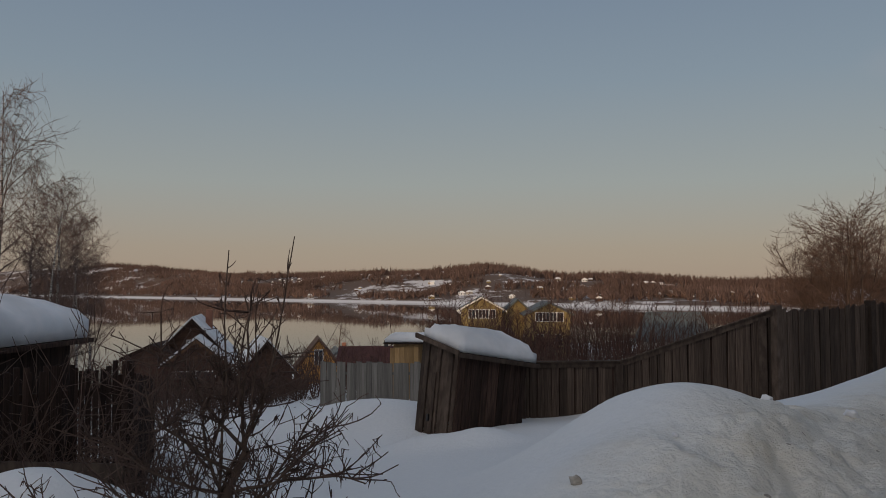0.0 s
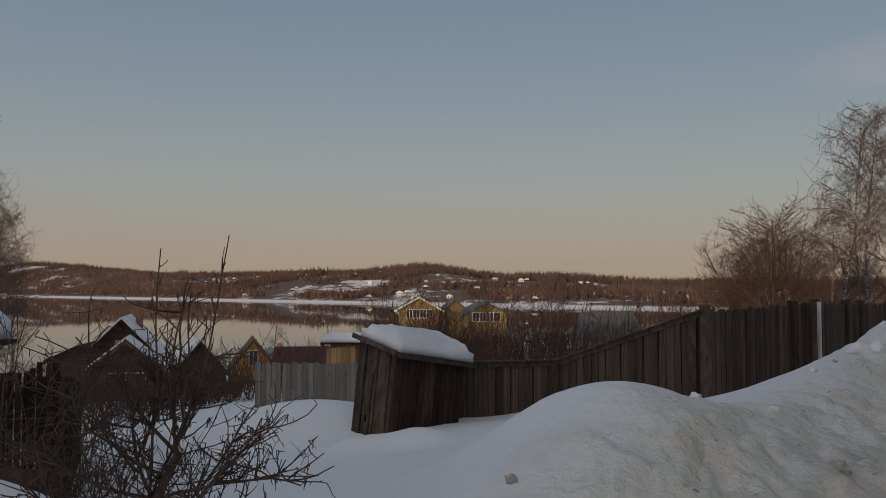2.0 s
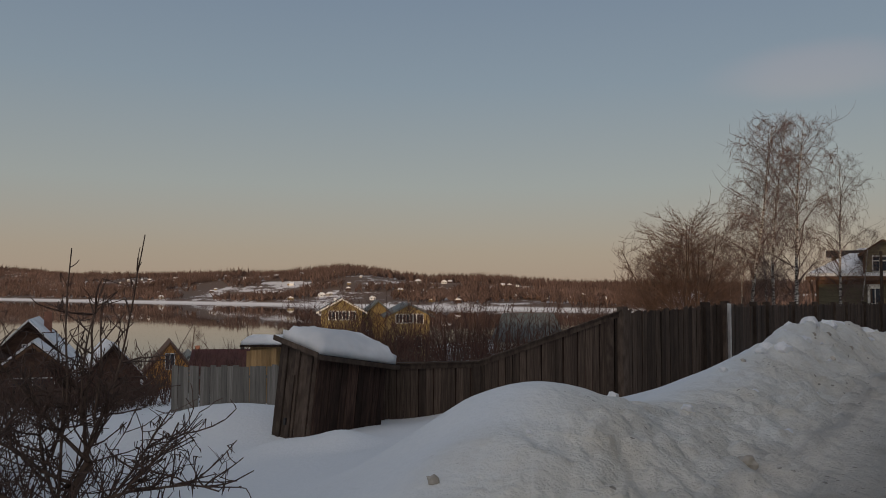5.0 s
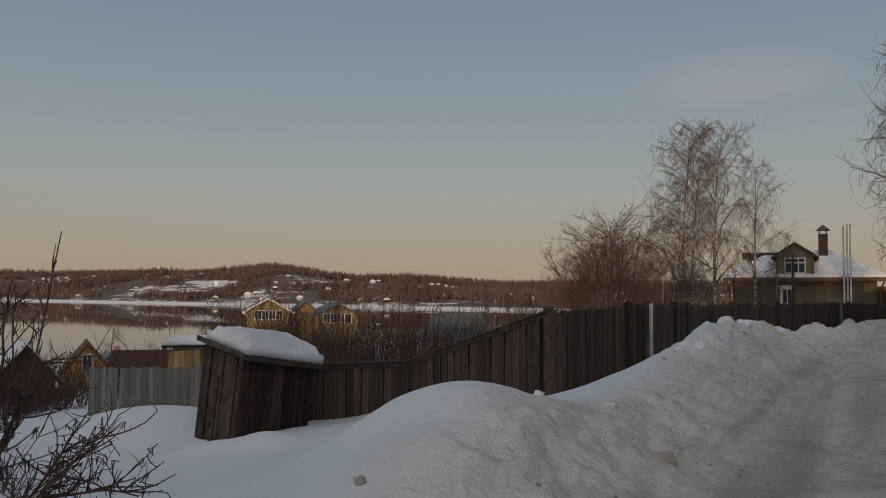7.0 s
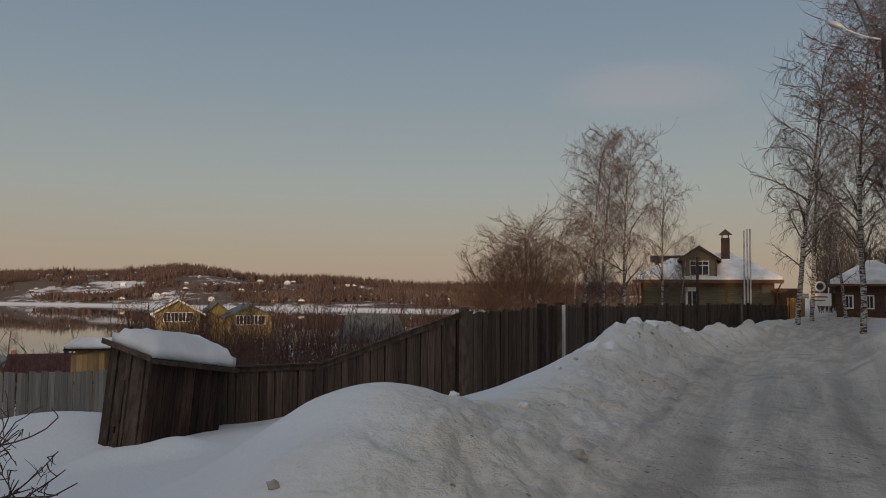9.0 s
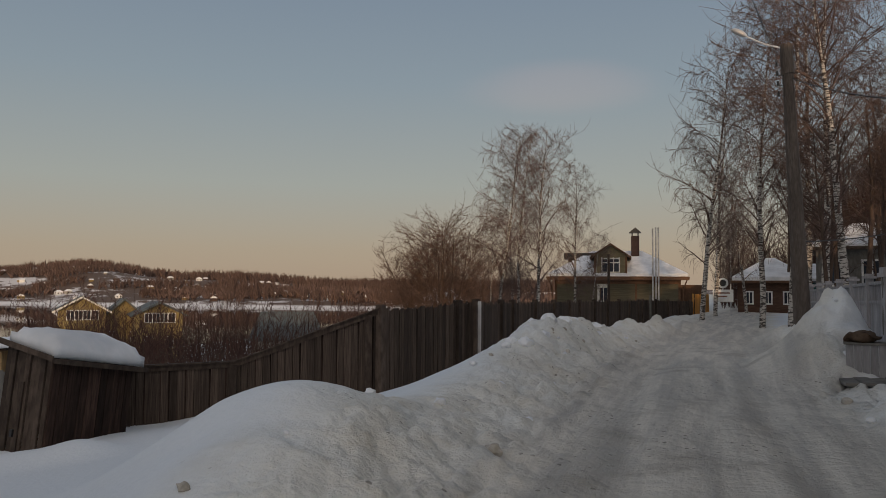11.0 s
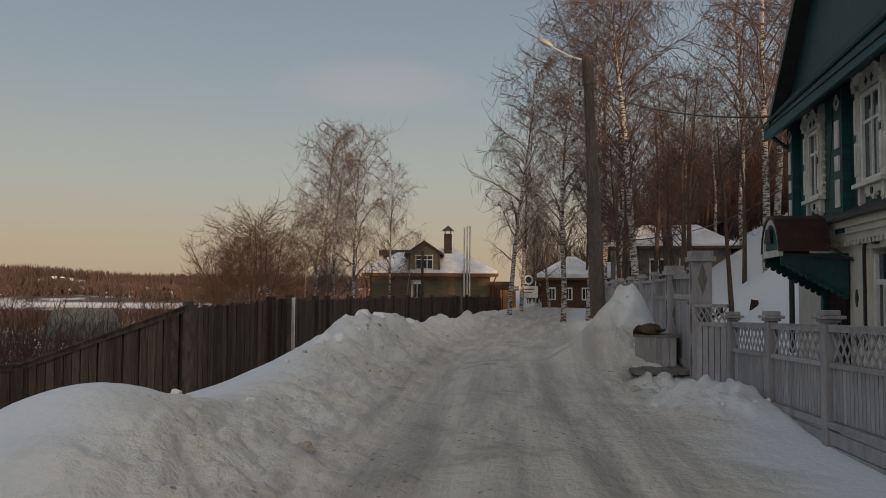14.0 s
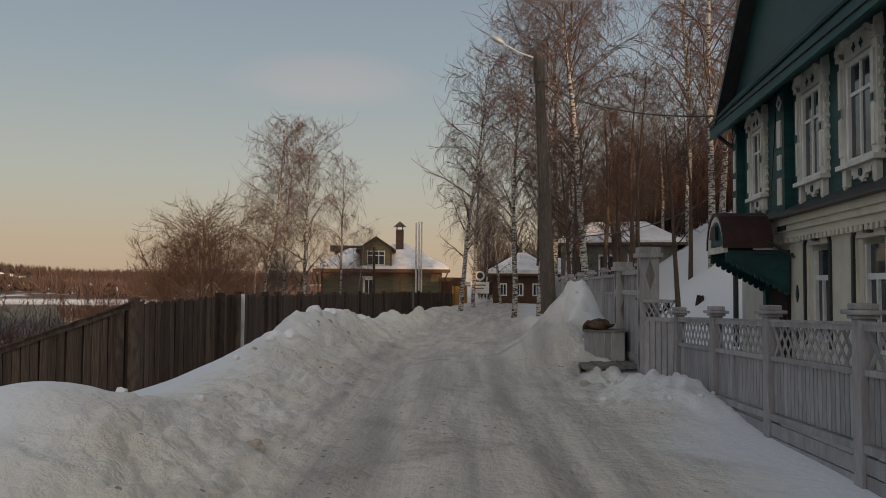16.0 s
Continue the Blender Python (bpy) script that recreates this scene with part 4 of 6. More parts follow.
# ---- board fence along the road ----
def board_fence():
    F = thing("board_fence", None, "tall weathered grey-brown board fence with a sloping top rail", "fence")
    line = [(P(5.6, 16.2), 0.17), (P(12.4, 16.2), 0.22), (P(22.45, 16.0), 1.27), (P(29.2, 18.6), 1.37), (P(31.8, 22.5), 1.32), (P(36.5, 32.0), 1.25), (P(40.8, 46.0), 1.2), (P(44.4, 58.0), 1.05)]
    rnd = random.Random(4)
    unit = []
    for k in range(3):
        b = boxes((-0.5, 0.5, -0.012, 0.012, 0.0, 1.0))
        for v in b.verts:
            if v.co.z > 0.5:
                v.co.z += 0.012 * k * (1 if v.co.x > 0 else -1)
        unit.append(as_mesh("board", b, OLDWOOD))
    made = 0
    rest = bmesh.new()
    for i in range(len(line) - 1):
        (p, z0), (q, z1) = line[i], line[i + 1]
        d = q - p
        L = d.length
        az = math.degrees(math.atan2(d.x, d.y))
        n = max(1, int(L / 0.14))
        for j in range(n):
            u = (j + 0.5) / n
            c = p.lerp(q, u)
            zt = z0 + (z1 - z0) * u + rnd.uniform(-0.02, 0.02) * (0.3 if i < 2 else 1.6)
            zb = min(zt - 1.75, gz(c.x, c.y) - 0.15)
            m = frame_at((c.x, c.y, zb), az) @ Matrix.Translation((0, rnd.uniform(-0.006, 0.006), 0)) @ Matrix.Rotation(rnd.uniform(-0.01, 0.01), 4, "Y") @ Matrix.Diagonal((L / n * 0.90, 1, zt - zb, 1))
            if made < 290:
                link_mesh("board", unit[j % 3], F, m)
                made += 1
            else:
                box(rest, -0.5, 0.5, -0.012, 0.012, 0, 1, m)
        fm = frame_at((p.x, p.y, 0), az)
        sh = Matrix.Identity(4)
        sh[2][0], sh[2][3] = (z1 - z0) / L, z0
        # added dark boards behind the fence, standing in for shade between its boards
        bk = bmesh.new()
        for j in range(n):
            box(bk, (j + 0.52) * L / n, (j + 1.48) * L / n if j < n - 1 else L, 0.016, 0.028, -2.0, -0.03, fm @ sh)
        tagged(part("backing", bk, SHEDWOOD, F, "dark boards added behind the gaps to stand for their shade"), kind="stuff")
        rl = bmesh.new()
        if i < 2:
            box(rl, 0, L, -0.05, 0.03, -0.08, 0.02, fm @ sh)
            box(rl, 0, L, -0.09, 0.05, 0.021, 0.05, fm @ sh)
        box(rl, 0, L, 0.03, 0.07, -0.45, -0.36, fm @ sh)
        part("rail", rl, OLDWOOD, F)
        for u in np.arange(0, 1, 2.6 / L):
            c = p.lerp(q, float(u))
            zt = z0 + (z1 - z0) * float(u)
            b = bmesh.new()
            box(b, -0.07, 0.07, -0.09, 0.07, min(-2.0, gz(c.x, c.y) - zt - 0.3), 0.10 if i >= 2 else -0.02, frame_at((c.x, c.y, zt), az))
            part("post", b, OLDWOOD, F)
    tagged(part("distant_boarding", rest, OLDWOOD, F), kind="stuff")
    # light posts of a small wicket in the fence
    c = P(29.25, 18.45)
    for dx, wd, mt in ((-0.12, 0.035, OLDWOOD), (0.06, 0.011, WHITE)):
        b = boxes((dx - wd, dx + wd, -0.1, -0.02, -1.0, 1.42))
        part("post", b, mt, F, "narrow bare post of a wicket").matrix_world = frame_at((c.x, c.y, 0), 60)
    part("post", boxes((-0.05, 0.05, -0.1, 0.0, -1.0, 1.5)), GREYWOOD, F, "pale bare post").matrix_world = frame_at(P(41.3, 46.5), 60)
    # broken pickets sticking out of the snow
    for i in range(7):
        az = 32.0 + i * 0.42
        d = 18.2 + 0.25 * i
        c = P(az, d)
        k = thing("stake", frame_at((c.x, c.y, gz(c.x, c.y) - 0.2), 120), "pale broken stake poking out of the snow bank", "stake", "stakes in the snow bank")
        h = 0.35 + 0.12 * rnd.random()
        part("shaft", mesh_of(lambda b: prism(b, [(-0.05, 0), (0.05, 0), (0.04 + 0.05 * rnd.random(), h * 0.7), (0.02, h)], -0.015, 0.015)), GREYWOOD, k)


board_fence()


# ---- leaning shed with a slab of snow on its roof ----
def snow_slab(name, outline, z_of, thick, label, material=None, seed=1, parent=None, res=0.12):
    """A rounded snow load over a rectangle (x0, x1, y0, y1) on a plane z_of(x, y)."""
    x0, x1, y0, y1 = outline
    nx, ny = max(6, int((x1 - x0) / res)), max(6, int((y1 - y0) / res))
    b = bmesh.new()
    top, bot = {}, {}
    for i in range(nx + 1):
        for j in range(ny + 1):
            u, v = i / nx, j / ny
            x, y = x0 + (x1 - x0) * u, y0 + (y1 - y0) * v
            e = min(u * (x1 - x0), (1 - u) * (x1 - x0), v * (y1 - y0), (1 - v) * (y1 - y0))
            hh = thick * (0.45 + 0.55 * min(1, max(0, e) / (thick * 0.9)) ** 0.5) * (1 + 0.22 * noise.noise(Vector((x * 1.1 + seed, y * 1.1, seed)))) + 0.02 * noise.noise(Vector((x * 5, y * 5, seed)))
            w = 0.04 * noise.noise(Vector((x * 2.5, y * 2.5, seed + 7)))
            top[i, j] = b.verts.new((x + w, y + w, z_of(x, y) + hh))
            bot[i, j] = b.verts.new((x, y, z_of(x, y) + 0.006))
    for i in range(nx):
        for j in range(ny):
            b.faces.new((top[i, j], top[i + 1, j], top[i + 1, j + 1], top[i, j + 1]))
            b.faces.new((bot[i, j], bot[i, j + 1], bot[i + 1, j + 1], bot[i + 1, j]))
    for i in range(nx):
        b.faces.new((bot[i, 0], bot[i + 1, 0], top[i + 1, 0], top[i, 0]))
        b.faces.new((bot[i + 1, ny], bot[i, ny], top[i, ny], top[i + 1, ny]))
    for j in range(ny):
        b.faces.new((bot[0, j + 1], bot[0, j], top[0, j], top[0, j + 1]))
        b.faces.new((bot[nx, j], bot[nx, j + 1], top[nx, j + 1], top[nx, j]))
    return part(name, b, material or CAP, parent, label, True)


def build_shed():
    Bc, C = P(0.55, 14.2), P(5.3, 15.4)
    S = thing("shed", frame_at(Bc, math.degrees(math.atan2((C - Bc).x, (C - Bc).y)), -1.35) @ Matrix.Rotation(radians(7.0), 4, "Y"), "small leaning shed of dark bare planks with a mono-pitch roof", "shed")
    L, W = (C - Bc).length, 1.0
    zt = lambda x, y: 1.86 - 0.06 * (x / L) + 0.22 * (y / W)
    # the weathered end wall, and the long wall whose shade is put into darker wood
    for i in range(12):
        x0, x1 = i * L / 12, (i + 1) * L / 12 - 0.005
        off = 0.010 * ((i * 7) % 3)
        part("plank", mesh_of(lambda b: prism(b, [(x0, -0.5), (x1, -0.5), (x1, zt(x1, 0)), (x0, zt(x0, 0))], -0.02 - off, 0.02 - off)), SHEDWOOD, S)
    side = Matrix(((0, 1, 0, 0), (1, 0, 0, 0), (0, 0, 1, 0), (0, 0, 0, 1)))
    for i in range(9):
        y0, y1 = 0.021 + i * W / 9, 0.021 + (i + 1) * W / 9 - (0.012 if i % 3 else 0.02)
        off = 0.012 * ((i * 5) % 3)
        part("plank", mesh_of(lambda b: prism(b, [(y0, -0.5), (y1, -0.5), (y1, zt(0, y1) - 0.02 * (i % 2)), (y0, zt(0, y0) - 0.02 * (i % 2))], -0.02 - off, 0.02 - off, side)), OLDWOOD, S, "grey weathered plank, toned lighter for the lit end wall" if i == 0 else "")
    part("back_wall", mesh_of(lambda b: [box(b, 0.03, L, W, W + 0.03, -0.5, zt(0, W) - 0.1), box(b, L - 0.03, L, 0.03, W, -0.5, zt(L, 0))]), SHEDWOOD, S)

    def sheet(x0, x1, y0, y1, lift, thick):
        b = bmesh.new()
        for v in box(b, x0, x1, y0, y1, 0, thick):
            v.co.z += zt(v.co.x, v.co.y) + lift
        return b
    part("roof", sheet(-0.14, L + 0.22, -0.14, W + 0.06, 0.01, 0.04), SHEDWOOD, S, "plank roof under a thick snow load")
    part("roof_edge", sheet(-0.18, -0.145, -0.14, W + 0.08, 0.0, 0.09), OLDWOOD, S)
    part("roof_edge", sheet(-0.16, L + 0.24, -0.175, -0.145, -0.02, 0.08), OLDWOOD, S)
    part("batten", mesh_of(lambda b: box(b, -0.075, -0.046, W * 0.52, W * 0.52 + 0.06, 0.1, 1.5)), OLDWOOD, S)
    part("hasp", mesh_of(lambda b: box(b, -0.085, -0.05, W * 0.62, W * 0.62 + 0.05, 0.62, 0.74)), BLACKIRON, S, "rusty iron hasp")
    sl = snow_slab("snow_load", (-0.1, L + 0.2, -0.1, W * 0.92), lambda x, y: zt(x, y) + 0.055, 0.40, "thick rounded slab of snow on a shed roof", seed=3)
    sl.matrix_world = S.matrix_world.copy()
    tagged(sl, category="snow")
    # ochre lean-to behind
    h = thing("lean_to", frame_at(P(-3.75, 25.5), 92, -2.35), "low ochre planked lean-to behind the shed", "shed")
    for i in range(6):
        part("plank", boxes((i * 0.15, i * 0.15 + 0.144, 0, 0.03, 0, 2.15 + 0.02 * i)), NEWWOOD, h)
    part("roof", boxes((-0.2, 1.3, -0.12, 1.2, 2.28, 2.33)), SHEDWOOD, h)
    ls = snow_slab("snow_load", (-0.15, 1.3, -0.1, 1.2), lambda x, y: 2.335, 0.26, "soft snow lying on a lean-to roof", seed=6)
    ls.matrix_world = h.matrix_world.copy()
    tagged(ls, category="snow")
    part("back_wall", boxes((0.0, 1.2, 1.1, 1.14, 0, 2.28)), NEWWOOD, h)


build_shed()


# ---- plots down the slope ----
def board_row(name, p, q, ztop, h, material, label, n_w=0.16, jag=0.03, gap=0.0):
    F = thing(name, None, label, "fence")
    d = q - p
    az = math.degrees(math.atan2(d.x, d.y))
    L = d.length
    n = max(2, int(L / n_w))
    me = as_mesh("board", boxes((-0.5, 0.5, -0.012, 0.012, 0, 1)), material)
    rnd = random.Random(n)
    for i in range(n):
        u = (i + 0.5) / n
        c = p.lerp(q, u)
        zt = ztop[0] + (ztop[1] - ztop[0]) * u + rnd.uniform(-jag, jag)
        link_mesh("board", me, F, frame_at((c.x, c.y, zt - h), az) @ Matrix.Translation((0, 0.012 * (i % 2), 0)) @ Matrix.Rotation(rnd.uniform(-0.02, 0.02), 4, "Y") @ Matrix.Diagonal((L / n * (1 - gap) * 0.98, 1, h, 1)))
    fm = frame_at((p.x, p.y, 0), az)
    sh = Matrix.Identity(4)
    sh[2][0], sh[2][3] = (ztop[1] - ztop[0]) / L, ztop[0]
    for z in (-0.35, -h * 0.72):
        rl = bmesh.new()
        box(rl, 0, L, 0.03, 0.07, z, z + 0.08, fm @ sh)
        part("rail", rl, material, F)
    for u in np.arange(0, 1.001, 1.0 / max(1, round(L / 2.4))):
        c = p.lerp(q, float(u))
        zt = ztop[0] + (ztop[1] - ztop[0]) * float(u)
        b = bmesh.new()
        box(b, -0.05, 0.05, 0.071, 0.17, min(-h, gz(c.x, c.y) - zt) - 0.2, 0.03, frame_at((c.x, c.y, zt), az))
        part("post", b, material, F)
    return F


board_row("board_fence", P(-8.6, 24), P(-1.2, 22.5), (-0.50, -0.38), 1.9, GREYWOOD, "pale grey board fence of a lower plot")
board_row("slat_fence", P(-36, 9.6), P(-21.0, 10.8), (0.76, 0.72), 1.9, SHEDWOOD, "dark uneven slat fence overgrown with brush", 0.085, 0.06, 0.28)
board_row("slat_fence", P(-21.0, 10.9), P(-19.6, 17.5), (0.55, -0.2), 1.7, SHEDWOOD, "dark uneven slat fence running down the slope", 0.1, 0.06, 0.25)
board_row("board_fence", P(-20, 44), P(-9.5, 46), (-3.0, -3.4), 1.6, OLDWOOD, "dark board fence between the lower plots", 0.22)
part("cross_board", boxes((0, 2.2, -0.05, -0.02, -0.22, -0.06)), OLDWOOD, bpy.data.objects["slat_fence"]).matrix_world = frame_at(P(-33, 9.75), 95)


def gable_house(name, pos, right_az, w, depth, wall_h, roof_h, walls, roof, label, snow=None, windows=(), over=0.35, z=None, storeys=1, chimney=True, glow=None, cat="house"):
    """A house with its gable to the viewer. windows: (x, z, w, h) on the gable wall."""
    zz = gz(pos.x, pos.y) - 0.1 if z is None else z
    H = thing(name, frame_at(pos, right_az, zz), label, cat)
    b = bmesh.new()
    prism(b, [(-w / 2, -0.8), (w / 2, -0.8), (w / 2, wall_h), (0, wall_h + roof_h), (-w / 2, wall_h)], 0, depth)
    part("wall", b, walls, H)
    sl = roof_h / (w / 2)
    for sg in (-1, 1):
        b = bmesh.new()
        pts = [(0, wall_h + roof_h + 0.02), (sg * (w / 2 + over), wall_h - over * sl + 0.02), (sg * (w / 2 + over), wall_h - over * sl + 0.14), (0, wall_h + roof_h + 0.14)]
        prism(b, pts if sg < 0 else pts[::-1], -over, depth + over)
        part("roof", b, roof, H)
        if snow:
            b = bmesh.new()
            pts = [(sg * 0.03, wall_h + roof_h + 0.15), (sg * (w / 2 + over * 0.9), wall_h - over * 0.9 * sl + 0.15), (sg * (w / 2 + over * 0.8), wall_h - over * 0.8 * sl + 0.15 + snow), (sg * 0.03, wall_h + roof_h + 0.15 + snow)]
            prism(b, pts if sg < 0 else pts[::-1], -over * 0.8, depth + over * 0.8)
            part("snow_cover", b, CAP, H, "snow lying on the roof")
        b = bmesh.new()
        pts = [(0, wall_h + roof_h - 0.12), (sg * (w / 2 + over), wall_h - over * sl - 0.12), (sg * (w / 2 + over), wall_h - over * sl + 0.1), (0, wall_h + roof_h + 0.1)]
        prism(b, pts if sg < 0 else pts[::-1], -over - 0.05, -over - 0.004)
        part("bargeboard", b, glow or roof, H)
    for x, zc, ww, hh in windows:
        win = part("window", boxes((x - ww / 2, x + ww / 2, -0.03, -0.004, zc - hh / 2, zc + hh / 2)), GLASS, H)
        t = min(0.09, ww * 0.12)
        part("window_frame", boxes((x - ww / 2 - t, x - ww / 2, -0.06, -0.004, zc - hh / 2 - t, zc + hh / 2 + t), (x + ww / 2, x + ww / 2 + t, -0.06, -0.004, zc - hh / 2 - t, zc + hh / 2 + t),
                                   (x - ww / 2, x + ww / 2, -0.06, -0.004, zc + hh / 2, zc + hh / 2 + t), (x - ww / 2, x + ww / 2, -0.06, -0.004, zc - hh / 2 - t, zc - hh / 2), (x - 0.03, x + 0.03, -0.05, -0.031, zc - hh / 2, zc + hh / 2)), WHITE, win)
    if chimney:
        part("chimney", boxes((w * 0.12, w * 0.12 + 0.5, depth * 0.6, depth * 0.6 + 0.5, wall_h + roof_h * 0.4, wall_h + roof_h + 0.7)), BRICKRED, H)
    return H


BRICKRED = grained("old_brick", (0.22, 0.10, 0.07), (0.28, 0.14, 0.10), 9, rough=0.9, rand=0.0)
ORANGE = grained("orange_plank", (0.50, 0.24, 0.06), (0.58, 0.3, 0.09), 6, rough=0.7, rand=0.1)
DARKLOG = grained("dark_log", (0.07, 0.04, 0.03), (0.12, 0.07, 0.05), 6, (0.5, 0.5, 5), rough=0.9, rand=0.1)
PALEWALL = grained("pale_plank", (0.36, 0.33, 0.28), (0.44, 0.41, 0.36), 5, rough=0.8, rand=0.05)

# the dark gabled house and its porch
gable_house("house", P(-17.3, 60), 78, 4.9, 7, 2.6, 2.5, DARKLOG, SHEDWOOD, "dark log house with a steep gable and snow on the roof", 0.14, ((0, 3.3, 0.6, 0.8),), 0.5, z=-5.7)
gable_house("porch", P(-17.0, 56.5), 78, 4.2, 2.6, 2.1, 1.7, DARKLOG, SHEDWOOD, "gabled log porch with snow on its roof", 0.16, ((0, 1.2, 2.4, 1.0),), 0.45, z=-5.6, chimney=False, glow=BROWNTRIM, cat="porch")
gable_house("barn", P(-19.9, 58), 84, 3.4, 5, 2.5, 0.8, DARKLOG, SHEDWOOD, "low dark barn beside the log house", None, (), 0.3, z=-5.5, chimney=False)
gable_house("house", P(-8.75, 75), 80, 4.2, 6, 2.0, 2.6, ORANGE, BROWNTRIM, "small orange plank house with a steep gable", None, ((0, 3.0, 0.7, 1.3), (0.9, 0.9, 0.7, 0.9)), 0.35, z=-7.6, chimney=False)
gable_house("house", P(-7.4, 92), 80, 5.5, 8, 2.4, 2.2, PALEWALL, GREENROOF, "grey house with a flat-toned sheet roof", None, ((0, 1.5, 0.8, 1.0),), 0.35, z=-10.0)
gable_house("hut", P(-12.3, 50), 70, 3.0, 4, 1.6, 1.7, DARKLOG, SHEDWOOD, "small dark hut with snow on its gable roof", 0.12, (), 0.4, z=-4.9, chimney=False)


def red_roof_shed():
    p = P(-5.05, 50)
    H = thing("shed", frame_at(p, 88, -4.6), "low shed with a red-brown sheet roof", "shed")
    part("wall", boxes((-1.9, 1.9, 0, 4, -0.5, 1.6)), DARKLOG, H)
    b = bmesh.new()
    prism(b, [(0, 1.55), (2.3, 2.5), (4.6, 1.55), (4.6, 1.65), (2.3, 2.62), (0, 1.65)], -2.2, 2.2, Matrix(((0, 1, 0, 0), (1, 0, 0, -0.3), (0, 0, 1, 0), (0, 0, 0, 1))))
    part("roof", b, REDBROWN, H)
    part("chimney", boxes((0.7, 0.95, 1.9, 2.15, 2.4, 3.0)), BLACKIRON, H)


red_roof_shed()

# two yellow houses joined under grey-green roofs
YW = ((-1.2, 4.55, 0.7, 1.0), (-0.35, 4.55, 0.7, 1.0), (0.5, 4.55, 0.7, 1.0), (1.35, 4.55, 0.7, 1.0), (-1.1, 1.8, 0.8, 1.2), (1.1, 1.8, 0.8, 1.2))
gable_house("house", P(2.75, 100), 92, 5.0, 9, 5.2, 1.4, YELLOW, GREENROOF, "yellow plank house with a glazed sunlit upper storey", None, YW, 0.6, z=-5.9, glow=TRIM, chimney=False)
gable_house("house", P(7.5, 98), 92, 5.2, 9, 5.0, 1.3, YELLOW, GREENROOF, "yellow plank house with white window frames, sunlit gable", None, YW, 0.6, z=-6.2, glow=GREENROOF, chimney=False)
gable_house("annexe", P(5.3, 104), 92, 5.0, 7, 4.2, 2.2, YELLOW, GREENROOF, "yellow annexe under a broad grey-green roof", None, ((-1.2, 2, 0.7, 1.1), (1.2, 2, 0.7, 1.1)), 0.5, z=-6.0, glow=GREENROOF, chimney=False)
gable_house("shed", P(7.2, 90), 92, 2.0, 3, 3.4, 0.6, SHEDWOOD, SHEDWOOD, "narrow dark wooden shed before the yellow house", None, (), 0.2, z=-7.8, chimney=False)


def side_house(name, pos, right_az, w, depth, wall_h, roof_h, walls, roof, label, snow=None, windows=(), over=0.5, z=None, hip=0.0):
    """A house with its eaves to the viewer."""
    zz = gz(pos.x, pos.y) - 0.1 if z is None else z
    H = thing(name, frame_at(pos, right_az, zz), label, "house")
    part("wall", boxes((-w / 2, w / 2, 0, depth, -0.8, wall_h)), walls, H)
    def shell(lift, thick, inset, material, nm, lab=""):
        b = bmesh.new()
        x0, x1, y0, y1 = -w / 2 - over + inset, w / 2 + over - inset, -over + inset, depth + over - inset
        yc = (y0 + y1) / 2
        h = hip * (y1 - y0) / 2
        low = [b.verts.new((x, y, wall_h + lift)) for x, y in ((x0, y0), (x1, y0), (x1, y1), (x0, y1))]
        low2 = [b.verts.new((v.co.x, v.co.y, v.co.z + thick)) for v in low]
        r = [b.verts.new((x0 + h, yc, wall_h + roof_h + lift + thick)), b.verts.new((x1 - h, yc, wall_h + roof_h + lift + thick))]
        b.faces.new(low[::-1])
        for i in range(4):
            b.faces.new((low[i], low[(i + 1) % 4], low2[(i + 1) % 4], low2[i]))
        b.faces.new((low2[0], low2[1], r[1], r[0]))
        b.faces.new((low2[2], low2[3], r[0], r[1]))
        b.faces.new((low2[1], low2[2], r[1]))
        b.faces.new((low2[3], low2[0], r[0]))
        part(nm, b, material, H, lab)
    shell(0.004, 0.12, 0.0, roof, "roof")
    if snow:
        shell(0.16, snow, 0.12, CAP, "snow_cover", "smooth snow covering the roof")
    for x, zc, ww, hh in windows:
        win = part("window", boxes((x - ww / 2, x + ww / 2, -0.03, -0.004, zc - hh / 2, zc + hh / 2)), GLASS, H)
        part("window_frame", boxes((x - ww / 2 - 0.1, x - ww / 2, -0.07, -0.004, zc - hh / 2 - 0.1, zc + hh / 2 + 0.1), (x + ww / 2, x + ww / 2 + 0.1, -0.07, -0.004, zc - hh / 2 - 0.1, zc + hh / 2 + 0.1),
                                   (x - ww / 2, x + ww / 2, -0.07, -0.004, zc + hh / 2, zc + hh / 2 + 0.1), (x - ww / 2, x + ww / 2, -0.07, -0.004, zc - hh / 2 - 0.1, zc - hh / 2), (x - 0.03, x + 0.03, -0.05, -0.031, zc - hh / 2, zc + hh / 2)), WHITE, win)
    return H


side_house("house", P(16.0, 78), 105, 6.5, 6, 2.4, 2.6, PALEWALL, GREENROOF, "low house with a grey-green sheet roof below the road", None, ((-2, 1.2, 0.8, 1.0), (0, 1.2, 0.8, 1.0)), z=-5.6, hip=0.35)
side_house("house", P(26.9, 72), 117, 4.4, 5, 2.0, 1.5, PALEWALL, GREENROOF, "small house with a snow-covered roof behind the fence", 0.2, ((0, 1.2, 0.8, 1.0),), z=-2.0, hip=0.6)


